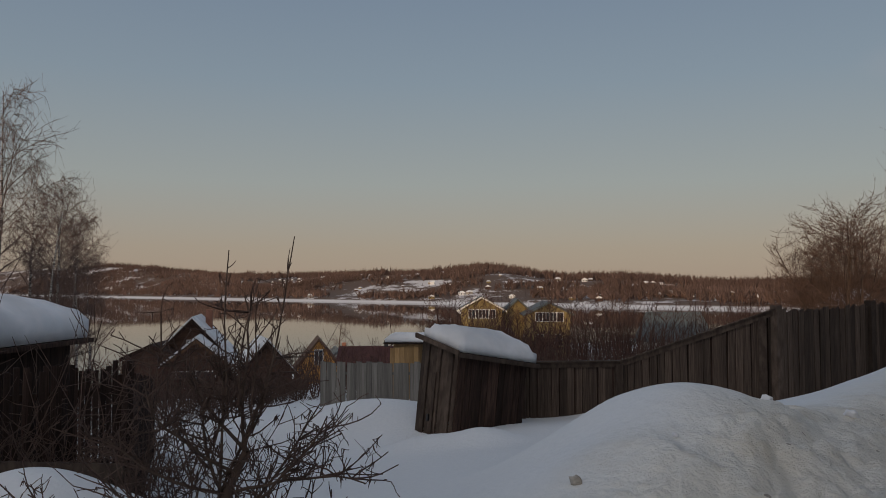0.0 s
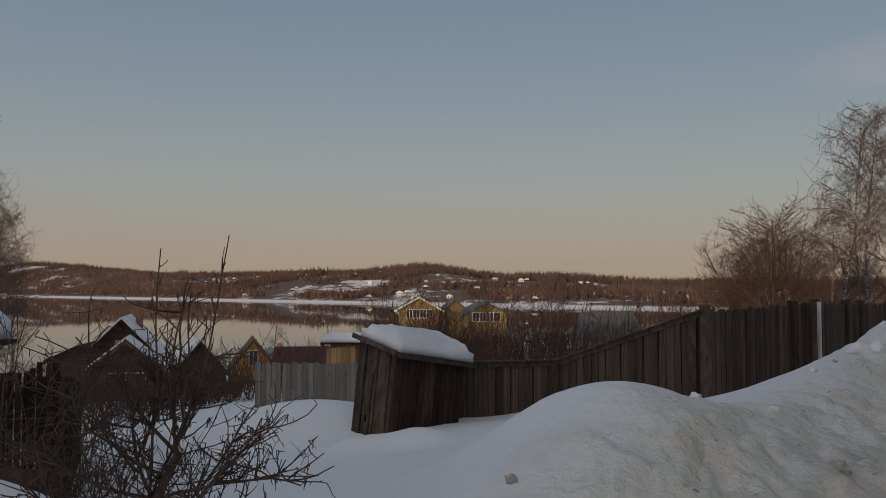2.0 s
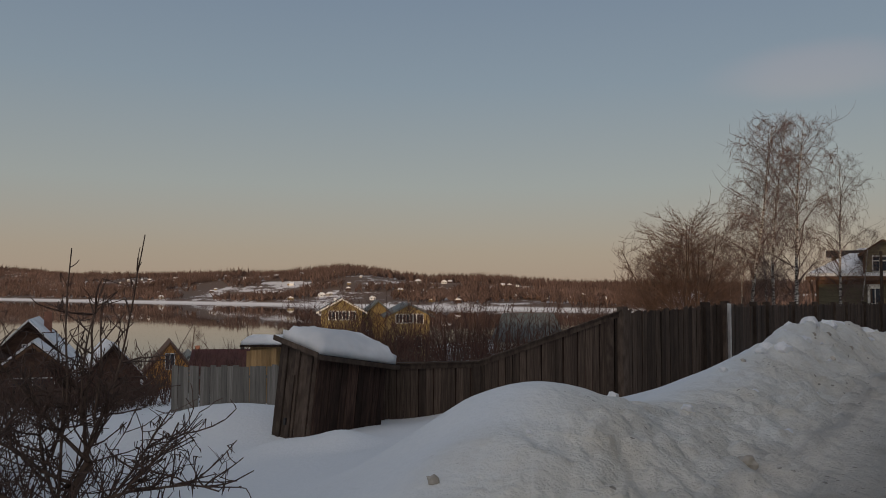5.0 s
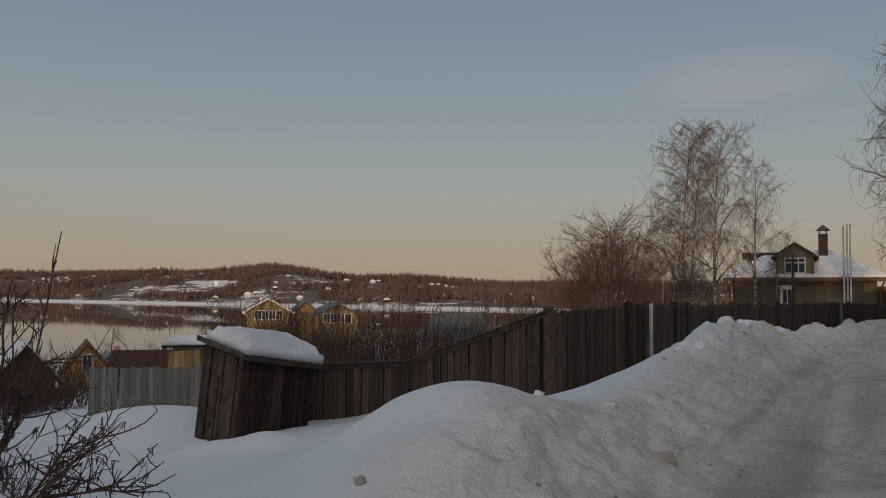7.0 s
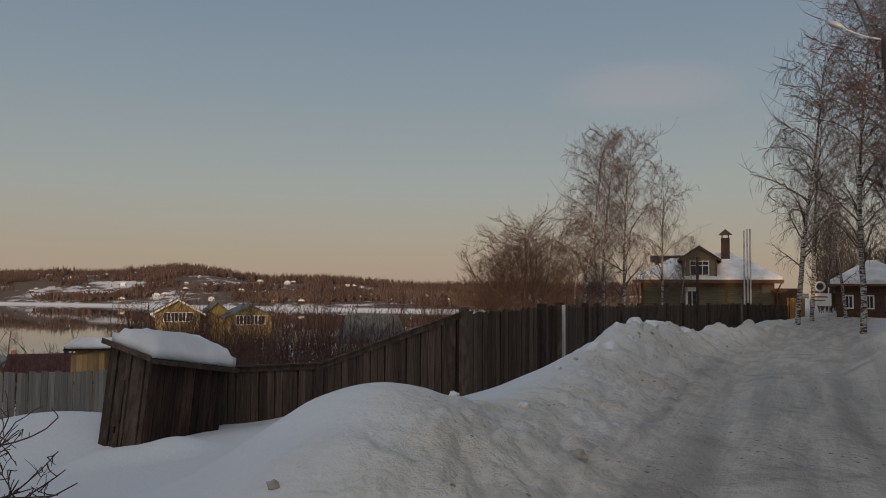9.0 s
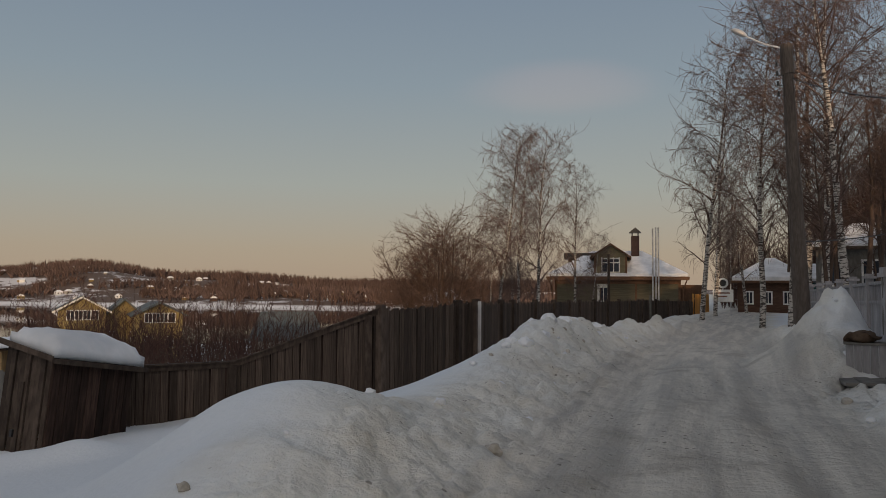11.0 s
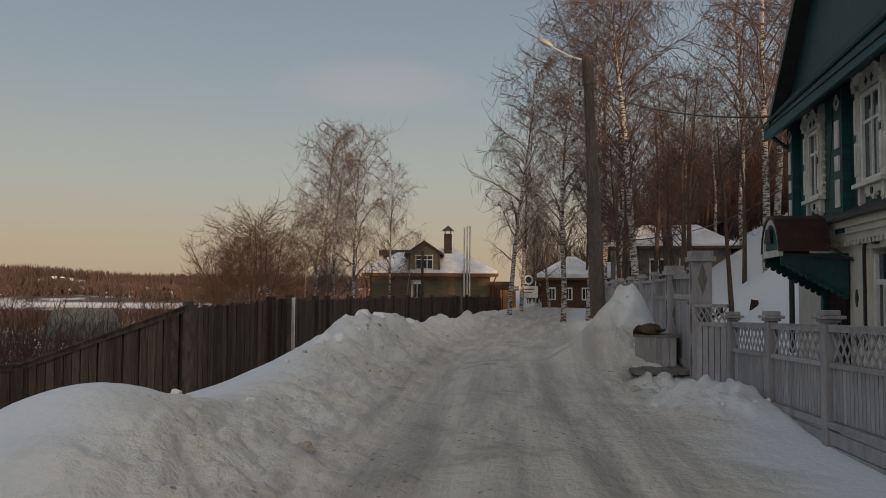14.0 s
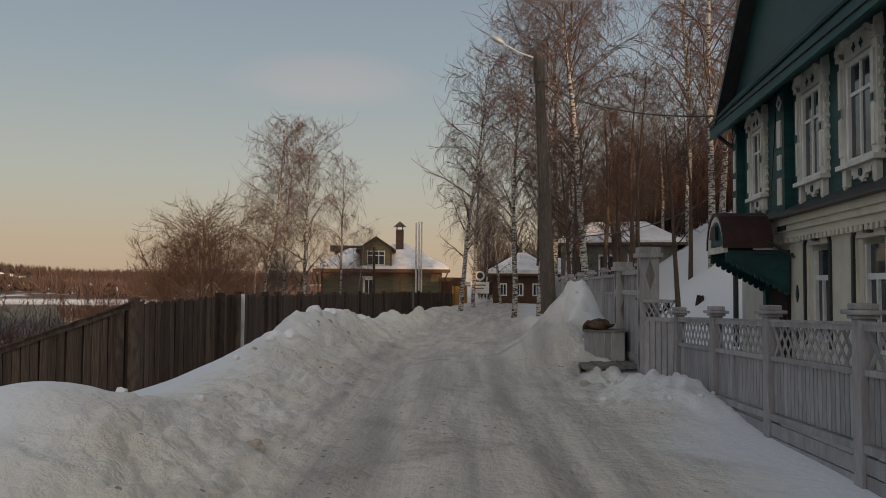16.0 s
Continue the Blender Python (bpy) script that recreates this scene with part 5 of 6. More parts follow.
def dormer_house():
    z0, W, D = -0.35, 11.2, 9.0
    H = side_house("house", P(39.1, 75), 129.1, W, D, 3.25, 2.3, OLIVE, BROWNTRIM, "olive plank house with a dormer and snowy hip roof", 0.28, (), over=0.75, z=z0, hip=0.75)
    fr = bmesh.new()
    for b in ((-W / 2 - 0.02, W / 2 + 0.02, -0.10, -0.004, 2.75, 3.2), (-W / 2 - 0.7, W / 2 + 0.7, -0.80, -0.755, 3.1, 3.3), (-W / 2, -W / 2 + 0.2, -0.05, -0.004, 0, 2.75), (W / 2 - 0.2, W / 2, -0.05, -0.004, 0, 2.75), (-1.6, -1.4, -0.05, -0.004, 0, 2.75), (1.6, 1.8, -0.05, -0.004, 0, 2.75)):
        box(fr, *b)
    part("trim", fr, BROWNTRIM, H, "brown boards under the eaves and at the corners")
    # dormer
    dx, dw = -0.55, 2.9
    d = bmesh.new()
    LIGHTOLIVE = grained("light_olive_plank", (0.20, 0.165, 0.095), (0.25, 0.21, 0.13), 8, (0.5, 0.5, 6), rough=0.75, rand=0.0)
    prism(d, [(dx - dw / 2, 3.45), (dx + dw / 2, 3.45), (dx + dw / 2, 5.3), (dx, 6.25), (dx - dw / 2, 5.3)], -0.5, 4.5)
    dm = part("dormer", d, LIGHTOLIVE, H, "gabled dormer with a white window")
    for sg in (-1, 1):
        b = bmesh.new()
        pts = [(dx, 6.27), (dx + sg * (dw / 2 + 0.4), 5.02), (dx + sg * (dw / 2 + 0.4), 5.2), (dx, 6.45)]
        prism(b, pts if sg < 0 else pts[::-1], -0.9, 4.6)
        part("roof", b, BROWNTRIM, dm)
    part("trim", boxes((dx - dw / 2, dx + dw / 2, -0.6, -0.504, 3.35, 3.5), (dx - dw / 2 - 0.02, dx - dw / 2 + 0.15, -0.6, -0.504, 3.5, 5.2), (dx + dw / 2 - 0.15, dx + dw / 2 + 0.02, -0.6, -0.504, 3.5, 5.2)), BROWNTRIM, dm)
    part("pane", boxes((dx - 0.75, dx + 0.75, -0.55, -0.51, 3.85, 5.05)), GLASS, dm)
    fr = bmesh.new()
    for x in (-0.82, -0.30, 0.22, 0.74):
        box(fr, dx + x, dx + x + 0.09, -0.64, -0.552, 3.8, 5.15)
    for z in (3.75, 4.62, 5.0):
        box(fr, dx - 0.82, dx + 0.83, -0.65, -0.556, z, z + 0.1)
    part("window_frame", fr, TRIM, dm, "cream window frame")
    # second roof behind, brick stack, steel flues
    b = boxes((-4.6, -1.4, 4.0, 6.0, 4.6, 5.2))
    part("attic_wall", b, OLIVE, H)
    part("attic_roof", boxes((-5.0, -0.9, 3.4, 6.5, 5.2, 5.75)), BLACKIRON, H, "dark sheet roof of a second dormer")
    st = part("chimney", boxes((1.35, 2.1, 3.2, 3.95, 4.0, 7.35)), DARKRED, H, "dark brick chimney with a dark metal cap")
    b = bmesh.new()
    for x in (1.4, 1.95):
        box(b, x, x + 0.1, 3.25, 3.9, 7.35, 7.65)
    prism(b, [(1.15, 7.65), (2.3, 7.65), (1.72, 8.15)], 3.0, 4.15)
    part("chimney_cap", b, BLACKIRON, st)
    for x in (3.15, 3.42, 3.65):
        b = bmesh.new()
        tube(b, (x, -0.95, 0.2), (x, -0.95, 7.7 + 0.1 * (x > 3.2)), 0.07, 0.07, 8)
        part("flue", b, STEEL, H, "bright steel flue pipe")
    for x in (-1.2,):
        win = part("window", boxes((x - 0.35, x + 0.35, -0.05, -0.02, 1.2, 2.4)), GLASS, H)
        fr = boxes((x - 0.55, x - 0.35, -0.1, -0.02, 1.05, 2.5), (x + 0.35, x + 0.55, -0.1, -0.02, 1.05, 2.5), (x - 0.6, x + 0.6, -0.12, -0.02, 2.4, 2.75), (x - 0.55, x + 0.55, -0.1, -0.02, 0.95, 1.2), (x - 0.04, x + 0.04, -0.08, -0.05, 1.2, 2.4))
        part("window_frame", fr, TRIM, win)
    for x in (-W / 2 - 0.5, W / 2 + 0.5):
        b = bmesh.new()
        tube(b, (x, -0.7, 3.1), (x * 0.96, -0.08, 2.4), 0.06, 0.06, 6)
        tube(b, (x * 0.96, -0.08, 2.4), (x * 0.96, -0.08, 0.1), 0.06, 0.06, 6)
        part("downpipe", b, BROWNTRIM, H)
    part("side_wing", boxes((W / 2 + 0.01, W / 2 + 2.0, 1.5, 6, -0.6, 2.7)), BROWNTRIM, H)
    q = P(38.55, 66)
    T = thing("utility_pole", Matrix.Translation((q.x, q.y, -0.8)), "slim wooden pole standing before the house", "pole")
    b = bmesh.new()
    tube(b, (0, 0, 0), (0, 0, 5.5), 0.12, 0.1, 8)
    part("shaft", b, OLDWOOD, T)


dormer_house()

# ---- far end of the road ----
board_row("board_fence", P(44.3, 57), P(45.2, 64), (1.55, 1.5), 2.2, ORANGE, "rust-orange plank fence at the house corner", 0.2)
side_house("house", P(49.1, 64), 139, 4.6, 6, 2.7, 1.5, DARKLOG, BROWNTRIM, "old dark house with a snow-covered hip roof by the road", 0.3, ((-1.5, 1.6, 0.4, 0.8), (-0.2, 1.6, 0.4, 0.8), (1.1, 1.6, 0.4, 0.8)), z=-0.3, hip=0.7)
side_house("house", P(51.9, 66), 141, 3.0, 5, 2.4, 1.2, TEAL, GREENROOF, "small green plank house with white window surrounds", 0.2, ((-0.8, 1.5, 0.6, 1.0), (0.5, 1.5, 0.6, 1.0)), z=0.0, hip=0.5)
side_house("house", P(55.8, 46), 146, 6.4, 6, 2.9, 1.3, GREYWOOD, OLDWOOD, "grey house on the slope behind bare trees", 0.12, ((-2.2, 1.7, 0.8, 1.2), (-0.6, 1.7, 0.8, 1.2), (1.0, 1.7, 0.8, 1.2)), z=1.0, hip=0.6)
gable_house("outbuilding", P(47.0, 95), 137, 3.6, 5, 2.0, 0.9, PALEWALL, BROWNTRIM, "small white outbuilding at the end of the road", 0.2, ((0, 1.3, 0.8, 1.1),), z=0.2, chimney=False)


def road_sign():
    q = P(46.1, 52)
    S = thing("road_sign", frame_at((q.x, q.y, 0.5), 136), "white notice board and round sign on two posts", "sign")
    for x in (-0.45, 0.45):
        b = bmesh.new()
        tube(b, (x, 0.02, -0.4), (x, 0.02, 1.7), 0.03, 0.03, 6)
        part("post", b, STEEL, S)
    part("board", boxes((-0.6, 0.6, -0.02, 0.0, 0.6, 1.35)), WHITE, S)
    part("text_bar", boxes((-0.4, 0.4, -0.026, -0.021, 1.1, 1.18), (-0.4, 0.25, -0.026, -0.021, 0.9, 0.97)), BRICKRED, S)
    b = bmesh.new()
    tube(b, (0, -0.03, 1.75), (0, 0.0, 1.75), 0.32, 0.32, 16)
    tube(b, (0, 0.0, 1.3), (0, 0.0, 1.5), 0.03, 0.03, 6)
    part("disc", b, WHITE, S)
    b = bmesh.new()
    tube(b, (0, -0.04, 1.75), (0, -0.032, 1.75), 0.2, 0.2, 14)
    part("disc_mark", b, BLACKIRON, S)


road_sign()


# ---- snow-roofed shed on the other side of the path ----
def left_shed():
    S = thing("shed", frame_at(P(-40.0, 13.6), 93, -1.05), "low dark shed with a thick cap of snow", "shed")
    for i in range(24):
        part("plank", boxes((i * 0.115, i * 0.115 + 0.11, 0.01 * (i % 2), 0.03 + 0.01 * (i % 2), -0.4, 1.85)), SHEDWOOD, S)
    part("side_wall", boxes((2.73, 2.76, 0.045, 2.4, -0.4, 1.85), (0, 0.03, 0.045, 2.4, -0.4, 1.85), (0.03, 2.73, 2.4, 2.43, -0.4, 1.85)), SHEDWOOD, S)
    part("roof", boxes((-0.2, 3.0, -0.3, 2.7, 1.85, 1.92)), SHEDWOOD, S)
    part("gutter_box", boxes((2.75, 3.05, -0.36, -0.1, 1.6, 1.84)), BLACKIRON, S)
    sl = snow_slab("snow_load", (-0.3, 2.95, -0.3, 2.6), lambda x, y: 1.925, 0.62, "deep rounded snow lying on a shed roof", seed=9)
    sl.matrix_world = S.matrix_world.copy()
    tagged(sl, category="snow")


left_shed()
CLODM = grained("dirty_snow_clod", (0.40, 0.36, 0.30), (0.55, 0.51, 0.46), 12, rough=0.9, rand=0.2)
# clods of ice thrown up by the plough
rnd = random.Random(21)
for i in range(84):
    if i == 0:
        c, r = P(30.5, 7.4), 0.09
    elif i > 45:
        c, r = AS(rnd.uniform(13, 20) if i < 66 else rnd.uniform(20, 38), -3.1 + rnd.uniform(-0.5, 0.35)), rnd.uniform(0.06, 0.17)
    else:
        a, s = rnd.uniform(4.5, 26), rnd.choice((-1, -1, -1, 1)) * rnd.uniform(1.7, 3.4)
        if s > 0:
            a = rnd.uniform(9, 22)
        c, r = AS(a, s), rnd.uniform(0.025, 0.075)
    b = bmesh.new()
    bmesh.ops.create_icosphere(b, subdivisions=2, radius=r)
    for v in b.verts:
        v.co *= 1 + 0.45 * noise.noise(v.co * (3.5 / r) * 0.4 + Vector((i, 0, 0)))
        v.co.z *= 0.75
    ob = part("snow_clod", b, CLODM if i % 3 == 0 and i < 46 else CAP, None, "rough grey clod of ploughed snow" if i % 3 == 0 and i < 46 else "white clod of ploughed snow")
    ob.location = (c.x, c.y, gz(c.x, c.y) + r * 0.35)
    tagged(ob, category="clod", group="clods on the snow banks")


# ---- bare trees ----
def seg_mesh(name, segs, material, sides=3):
    """Tapered prisms, one per segment, in one mesh."""
    n = len(segs)
    S = np.array([[*p, *q, r0, r1] for p, q, r0, r1 in segs])
    p, q, r0, r1 = S[:, 0:3], S[:, 3:6], S[:, 6], S[:, 7]
    d = q - p
    d /= np.linalg.norm(d, axis=1)[:, None] + 1e-9
    ref = np.where(np.abs(d[:, 2:3]) < 0.9, np.array([[0, 0, 1.0]]), np.array([[1.0, 0, 0]]))
    u = np.cross(d, ref)
    u /= np.linalg.norm(u, axis=1)[:, None] + 1e-9
    v = np.cross(d, u)
    V = np.empty((n, 2 * sides, 3))
    for k in range(sides):
        an = 2 * math.pi * k / sides
        off = math.cos(an) * u + math.sin(an) * v
        V[:, k] = p + off * r0[:, None]
        V[:, sides + k] = q + off * r1[:, None]
    base = (np.arange(n) * 2 * sides)[:, None]
    F = np.concatenate([base + np.array([[k, (k + 1) % sides, sides + (k + 1) % sides, sides + k]]) for k in range(sides)])
    me = bpy.data.meshes.new(name)
    me.from_pydata(V.reshape(-1, 3).tolist(), [], F.tolist())
    me.shade_smooth()
    me.materials.append(material)
    return me


def limb(r, p, d, length, r0, r1, n, bend, wobble):
    """A chain of segments; bend is added to the direction at each step."""
    out = []
    kick = r.normal(0, wobble, (n, 3)).tolist()
    px, py, pz = float(p[0]), float(p[1]), float(p[2])
    dx, dy, dz = float(d[0]), float(d[1]), float(d[2])
    bx, by, bz = float(bend[0]) / n, float(bend[1]) / n, float(bend[2]) / n
    st = length / n
    for i in range(n):
        dx, dy, dz = dx + bx + kick[i][0], dy + by + kick[i][1], dz + bz + kick[i][2]
        k = 1 / math.sqrt(dx * dx + dy * dy + dz * dz)
        dx, dy, dz = dx * k, dy * k, dz * k
        qx, qy, qz = px + dx * st, py + dy * st, pz + dz * st
        out.append((np.array((px, py, pz)), np.array((qx, qy, qz)), r0 + (r1 - r0) * i / n, r0 + (r1 - r0) * (i + 1) / n))
        px, py, pz = qx, qy, qz
    return out


def tree_meshes(seed, h, style):
    r = np.random.RandomState(seed)
    trunk, crown = [], []
    birch = style == "birch"
    r_base = h * (0.0105 if birch else 0.014)
    stems = {"round": 4, "bush": 4}.get(style, 1)
    for s in range(stems):
        d0 = (r.normal(0, 0.03), r.normal(0, 0.03), 1) if stems == 1 else (r.normal(0, 0.3), r.normal(0, 0.3), 1)
        hh = h if stems == 1 else h * r.uniform(0.86, 1.0)
        tr = limb(r, (0.15 * s * (stems > 1), 0, -0.4), d0, hh + 0.4, r_base * (1 if stems == 1 else 0.6), 0.012, 18, (0, 0, 0.25), 0.022)
        trunk += tr
        nl = {"birch": 42, "round": 23, "wood": 26, "sapling": 10, "bush": 5}[style]
        for i in range(nl):
            u = {"birch": 0.22 + 0.76 * (i + r.rand()) / nl, "round": 0.24 + 0.74 * (i + r.rand()) / nl, "wood": 0.38 + 0.6 * (i + r.rand()) / nl, "sapling": 0.3 + 0.65 * (i + r.rand()) / nl, "bush": 0.15 + 0.8 * (i + r.rand()) / nl}[style]
            k = min(17, int(u * 18))
            p = tr[k][0] + (tr[k][1] - tr[k][0]) * (u * 18 - k)
            an = r.uniform(0, 6.283)
            rise = {"birch": r.uniform(0.9, 1.9), "round": r.uniform(0.4, 1.2), "wood": r.uniform(0.5, 1.3), "sapling": r.uniform(0.8, 1.6), "bush": r.uniform(0.4, 1.2)}[style]
            ln = {"birch": h * (0.175 * math.sin(math.pi * min(1, (u - 0.08) * 0.95)) + 0.035), "round": h * 0.33 * (1.15 - 0.5 * u), "wood": h * (0.22 * (1.15 - u) + 0.04), "sapling": h * 0.2 * (1.2 - u), "bush": h * 0.4 * (1.1 - 0.6 * u)}[style] * r.uniform(0.75, 1.25)
            droop = {"birch": -0.55, "round": 0.3, "wood": 0.25, "sapling": 0.3, "bush": 0.3}[style]
            L1 = limb(r, p, (math.cos(an), math.sin(an), rise), ln, max(0.010, tr[k][2] * 0.42), 0.010, 6, (0, 0, droop), 0.09)
            crown += L1
            nt = {"birch": 15, "round": 8, "wood": 9, "sapling": 5, "bush": 3}[style]
            for j in range(nt):
                w = r.uniform(0.25, 1.0)
                k2 = min(5, int(w * 6))
                p2 = L1[k2][0]
                a2 = an + r.normal(0, 1.0)
                hang = birch and r.rand() < 0.55
                d2 = (math.cos(a2), math.sin(a2), r.uniform(-0.2, 0.7)) if not hang else (math.cos(a2), math.sin(a2), 0.35)
                l2 = ln * r.uniform(0.25, 0.5)
                L2 = limb(r, p2, d2, l2, 0.0095, 0.0075, 4, (0, 0, -1.5 if hang else 0.35), 0.12)
                crown += L2
                for m in range(2):
                    p3 = L2[r.randint(1, 4)][1]
                    d3 = (r.normal(0, 0.6), r.normal(0, 0.6), -1.0 if hang else r.uniform(0.1, 1))
                    crown += limb(r, p3, d3, l2 * r.uniform(0.35, 0.8), 0.0065, 0.0045, 2, (0, 0, -1 if hang else 0.2), 0.15)
    return trunk, crown


TREES = {}


def tree_kind(key, seed, h, style, bark, twig):
    t, c = tree_meshes(seed, h, style)
    TREES[key] = (seg_mesh("trunk", t, bark, 3 if style in ("bush", "sapling") else 5 if style == "round" else 7), seg_mesh("crown", c, twig, 3))


def plant(key, az, d, scale=1.0, turn=0.0, lean=(0, 0), label="", cat="tree", group="", z=None, name="birch_tree"):
    p = P(az, d)
    p.z = gz(p.x, p.y) if z is None else z
    T = thing(name, Matrix.Translation(p) @ Matrix.Rotation(radians(turn), 4, "Z") @ Matrix.Rotation(radians(lean[0]), 4, "X") @ Matrix.Rotation(radians(lean[1]), 4, "Y") @ Matrix.Scale(scale, 4), label, cat, group)
    link_mesh("trunk", TREES[key][0], T)
    link_mesh("crown", TREES[key][1], T)
    return T


ROUNDTWIG = grained("pale_brown_twig", (0.115, 0.072, 0.056), (0.175, 0.112, 0.085), 3, rough=0.95, bump_s=0.0, rand=0.25)
BTWIG = grained("birch_twig", (0.125, 0.082, 0.07), (0.185, 0.13, 0.11), 3, rough=0.95, bump_s=0.0, rand=0.25)
tree_kind("birch_a", 11, 14.0, "birch", BARKB, BTWIG)
tree_kind("birch_b", 12, 14.0, "birch", BARKB, BTWIG)
tree_kind("birch_c", 15, 14.0, "birch", BARKB, BTWIG)
tree_kind("round", 21, 8.0, "round", BARK, ROUNDTWIG)
tree_kind("round_b", 24, 8.0, "round", BARK, ROUNDTWIG)
tree_kind("wood_a", 31, 12.0, "wood", BARK, TWIG)
tree_kind("wood_b", 32, 12.0, "wood", BARK, TWIG)
tree_kind("sapling", 41, 6.0, "sapling", BARK, TWIG)
tree_kind("sapling_b", 43, 6.0, "sapling", BARK, TWIG)
tree_kind("bush", 51, 4.0, "bush", BARK, TWIG)
tree_kind("bush_b", 53, 4.0, "bush", BARK, TWIG)
B1, B2, B3 = "birch_a", "birch_b", "birch_c"

# birches beyond the fence
for k, az, d, s, tn in ((B1, 30.6, 58, 1.14, 10), (B2, 32.2, 64, 1.2, 80), (B3, 33.6, 60, 1.18, 200), (B2, 36.2, 66, 1.0, 150), (B3, 32.0, 70, 0.95, 300), (B1, 37.2, 72, 0.62, 40), (B1, 29.6, 66, 0.62, 120), (B3, 30.2, 58, 0.7, 77)):
    plant(k, az, d, s, tn, label="bare birch with drooping twigs behind the fence", group="birches behind the fence")
for k, az, d, s, tn in (("round", 26.6, 54, 1.2, 0), ("round_b", 25.3, 56, 1.08, 90), ("round", 27.7, 58, 1.2, 200), ("round_b", 23.8, 60, 0.8, 10), ("round", 29.0, 60, 0.9, 140), ("round_b", 26.9, 56, 1.15, 260), ("round", 24.6, 58, 0.95, 300)):
    plant(k, az, d, s, tn, label="bare spreading tree with a rounded dense crown", group="round trees behind the fence", name="bare_tree")
# trees by the road and the pole
for k, az, d, s, tn, ln in ((B1, 44.7, 46, 1.05, 0, (0, 0)), (B3, 45.6, 52, 0.95, 100, (0, 0)), (B2, 48.5, 40, 1.05, 30, (0, -2)), (B3, 50.3, 37, 1.1, 60, (0, 0)), (B1, 52.3, 36, 1.25, 90, (0, 0)), (B2, 51.4, 42, 1.3, 150, (0, 0)), (B3, 53.85, 31, 1.15, 250, (0, -4)), (B1, 47.6, 60, 0.8, 210, (0, 0)), (B2, 46.6, 75, 0.7, 10, (0, 0))):
    plant(k, az, d, s, tn, ln, "tall bare birch beside the snowy road", group="birches by the road")
for k, az, d, s, tn, ln in ((B2, 64.3, 48, 1.3, 11, (0, 0)), (B3, 62.0, 29, 0.95, 20, (0, -5)), (B1, 58.8, 50, 0.8, 100, (0, 0)), (B2, 60.6, 46, 1.3, 190, (0, 0)), (B3, 57.2, 50, 0.9, 260, (0, 0)), (B1, 62.6, 50, 1.45, 310, (0, 0)), (B2, 63.6, 44, 1.25, 75, (0, 0))):
    plant(k, az, d, s, tn, ln, "tall bare tree standing on the snowy slope", group="tall trees on the slope")
rnd = random.Random(8)
for i in range(70):
    az = rnd.uniform(51.5, 66)
    d = rnd.uniform(40, 85) if az < 57 else rnd.uniform(60, 95)
    plant(rnd.choice(("wood_a", "wood_b", "sapling_b", "sapling")), az, d, rnd.uniform(0.6, 1.0), rnd.uniform(0, 360), label="dark bare tree in the wood on the slope", group="wood on the slope", name="bare_tree")
for i in range(14):
    az = rnd.uniform(46.5, 58)
    d = rnd.uniform(60, 110)
    plant(rnd.choice(("wood_a", "wood_b", B2)), az, d, rnd.uniform(0.7, 1.05), rnd.uniform(0, 360), label="bare tree beyond the houses", group="trees beyond the houses", name="bare_tree")
for az, d, s in ((59.8, 22, 0.5), (60.6, 30, 0.55), (56.5, 30, 0.6), (55.2, 34, 0.7), (57.2, 33, 0.8), (54.6, 38, 0.9), (52.6, 28, 0.6)):
    plant("wood_b", az, d, s, az * 50, label="thin dark tree on the snowy slope", group="thin trees on the slope", name="bare_tree")
# left edge and down the slope
for k, az, d, s, tn in ((B1, -29.0, 40, 1.0, 0), (B2, -27.2, 44, 0.85, 60), (B3, -25.6, 42, 0.76, 100), (B2, -24.4, 46, 0.68, 10), (B1, -23.6, 50, 0.62, 190), (B3, -31.5, 36, 1.0, 30), (B3, -26.4, 39, 0.7, 210), (B1, -25.0, 50, 0.75, 20)):
    plant(k, az, d, s, tn, label="bare birch on the lower slope", group="birches on the lower slope")
for k, az, d, s, tn in (("wood_b", -7.4, 110, 0.75, 0), ("sapling", -4.6, 95, 0.7, 50), ("sapling_b", -3.2, 90, 0.65, 10), ("bush", 0.2, 62, 0.84, 30), ("bush_b", -0.9, 70, 1.00, 100), ("bush", 1.0, 82, 1.24, 40), ("bush_b", 10.0, 70, 1.04, 160), ("bush", 12.4, 84, 1.90, 20), ("bush_b", 10.9, 92, 1.50, 210), ("bush", 8.6, 62, 0.84, 5),
                       ("bush_b", 14.0, 64, 0.84, 77), ("bush", 16.6, 60, 0.80, 150), ("bush_b", 19.2, 58, 0.96, 20), ("bush", 21.3, 62, 1.16, 70), ("bush_b", 20.2, 80, 1.40, 120), ("sapling", -21.0, 52, 0.6, 0), ("sapling_b", -20.0, 54, 0.62, 0), ("sapling", -13.9, 66, 0.7, 80), ("sapling_b", -12.8, 80, 0.9, 30), ("sapling", -10.6, 84, 0.8, 10), ("wood_a", 4.6, 116, 0.6, 0), ("sapling_b", -18.4, 62, 0.9, 140), ("sapling", -15.0, 90, 1.1, 40), ("wood_a", 11.7, 110, 0.72, 90), ("wood_b", 18.0, 100, 0.62, 10)):
    plant(k, az, d, s, tn, label="bare orchard tree among the lower plots", group="trees among the lower plots", name="bare_tree")


rnd = random.Random(31)
for i in range(64):
    az = rnd.uniform(-24, 23)
    d = rnd.uniform(66, 135)
    plant(rnd.choice(("sapling", "sapling_b", "bush", "bush_b", "bush")), az, d, rnd.uniform(0.5, 1.0), rnd.uniform(0, 360), label="bare brown shrub near the river bank", cat="shrub", group="shrubs near the river bank", name="bare_shrub")

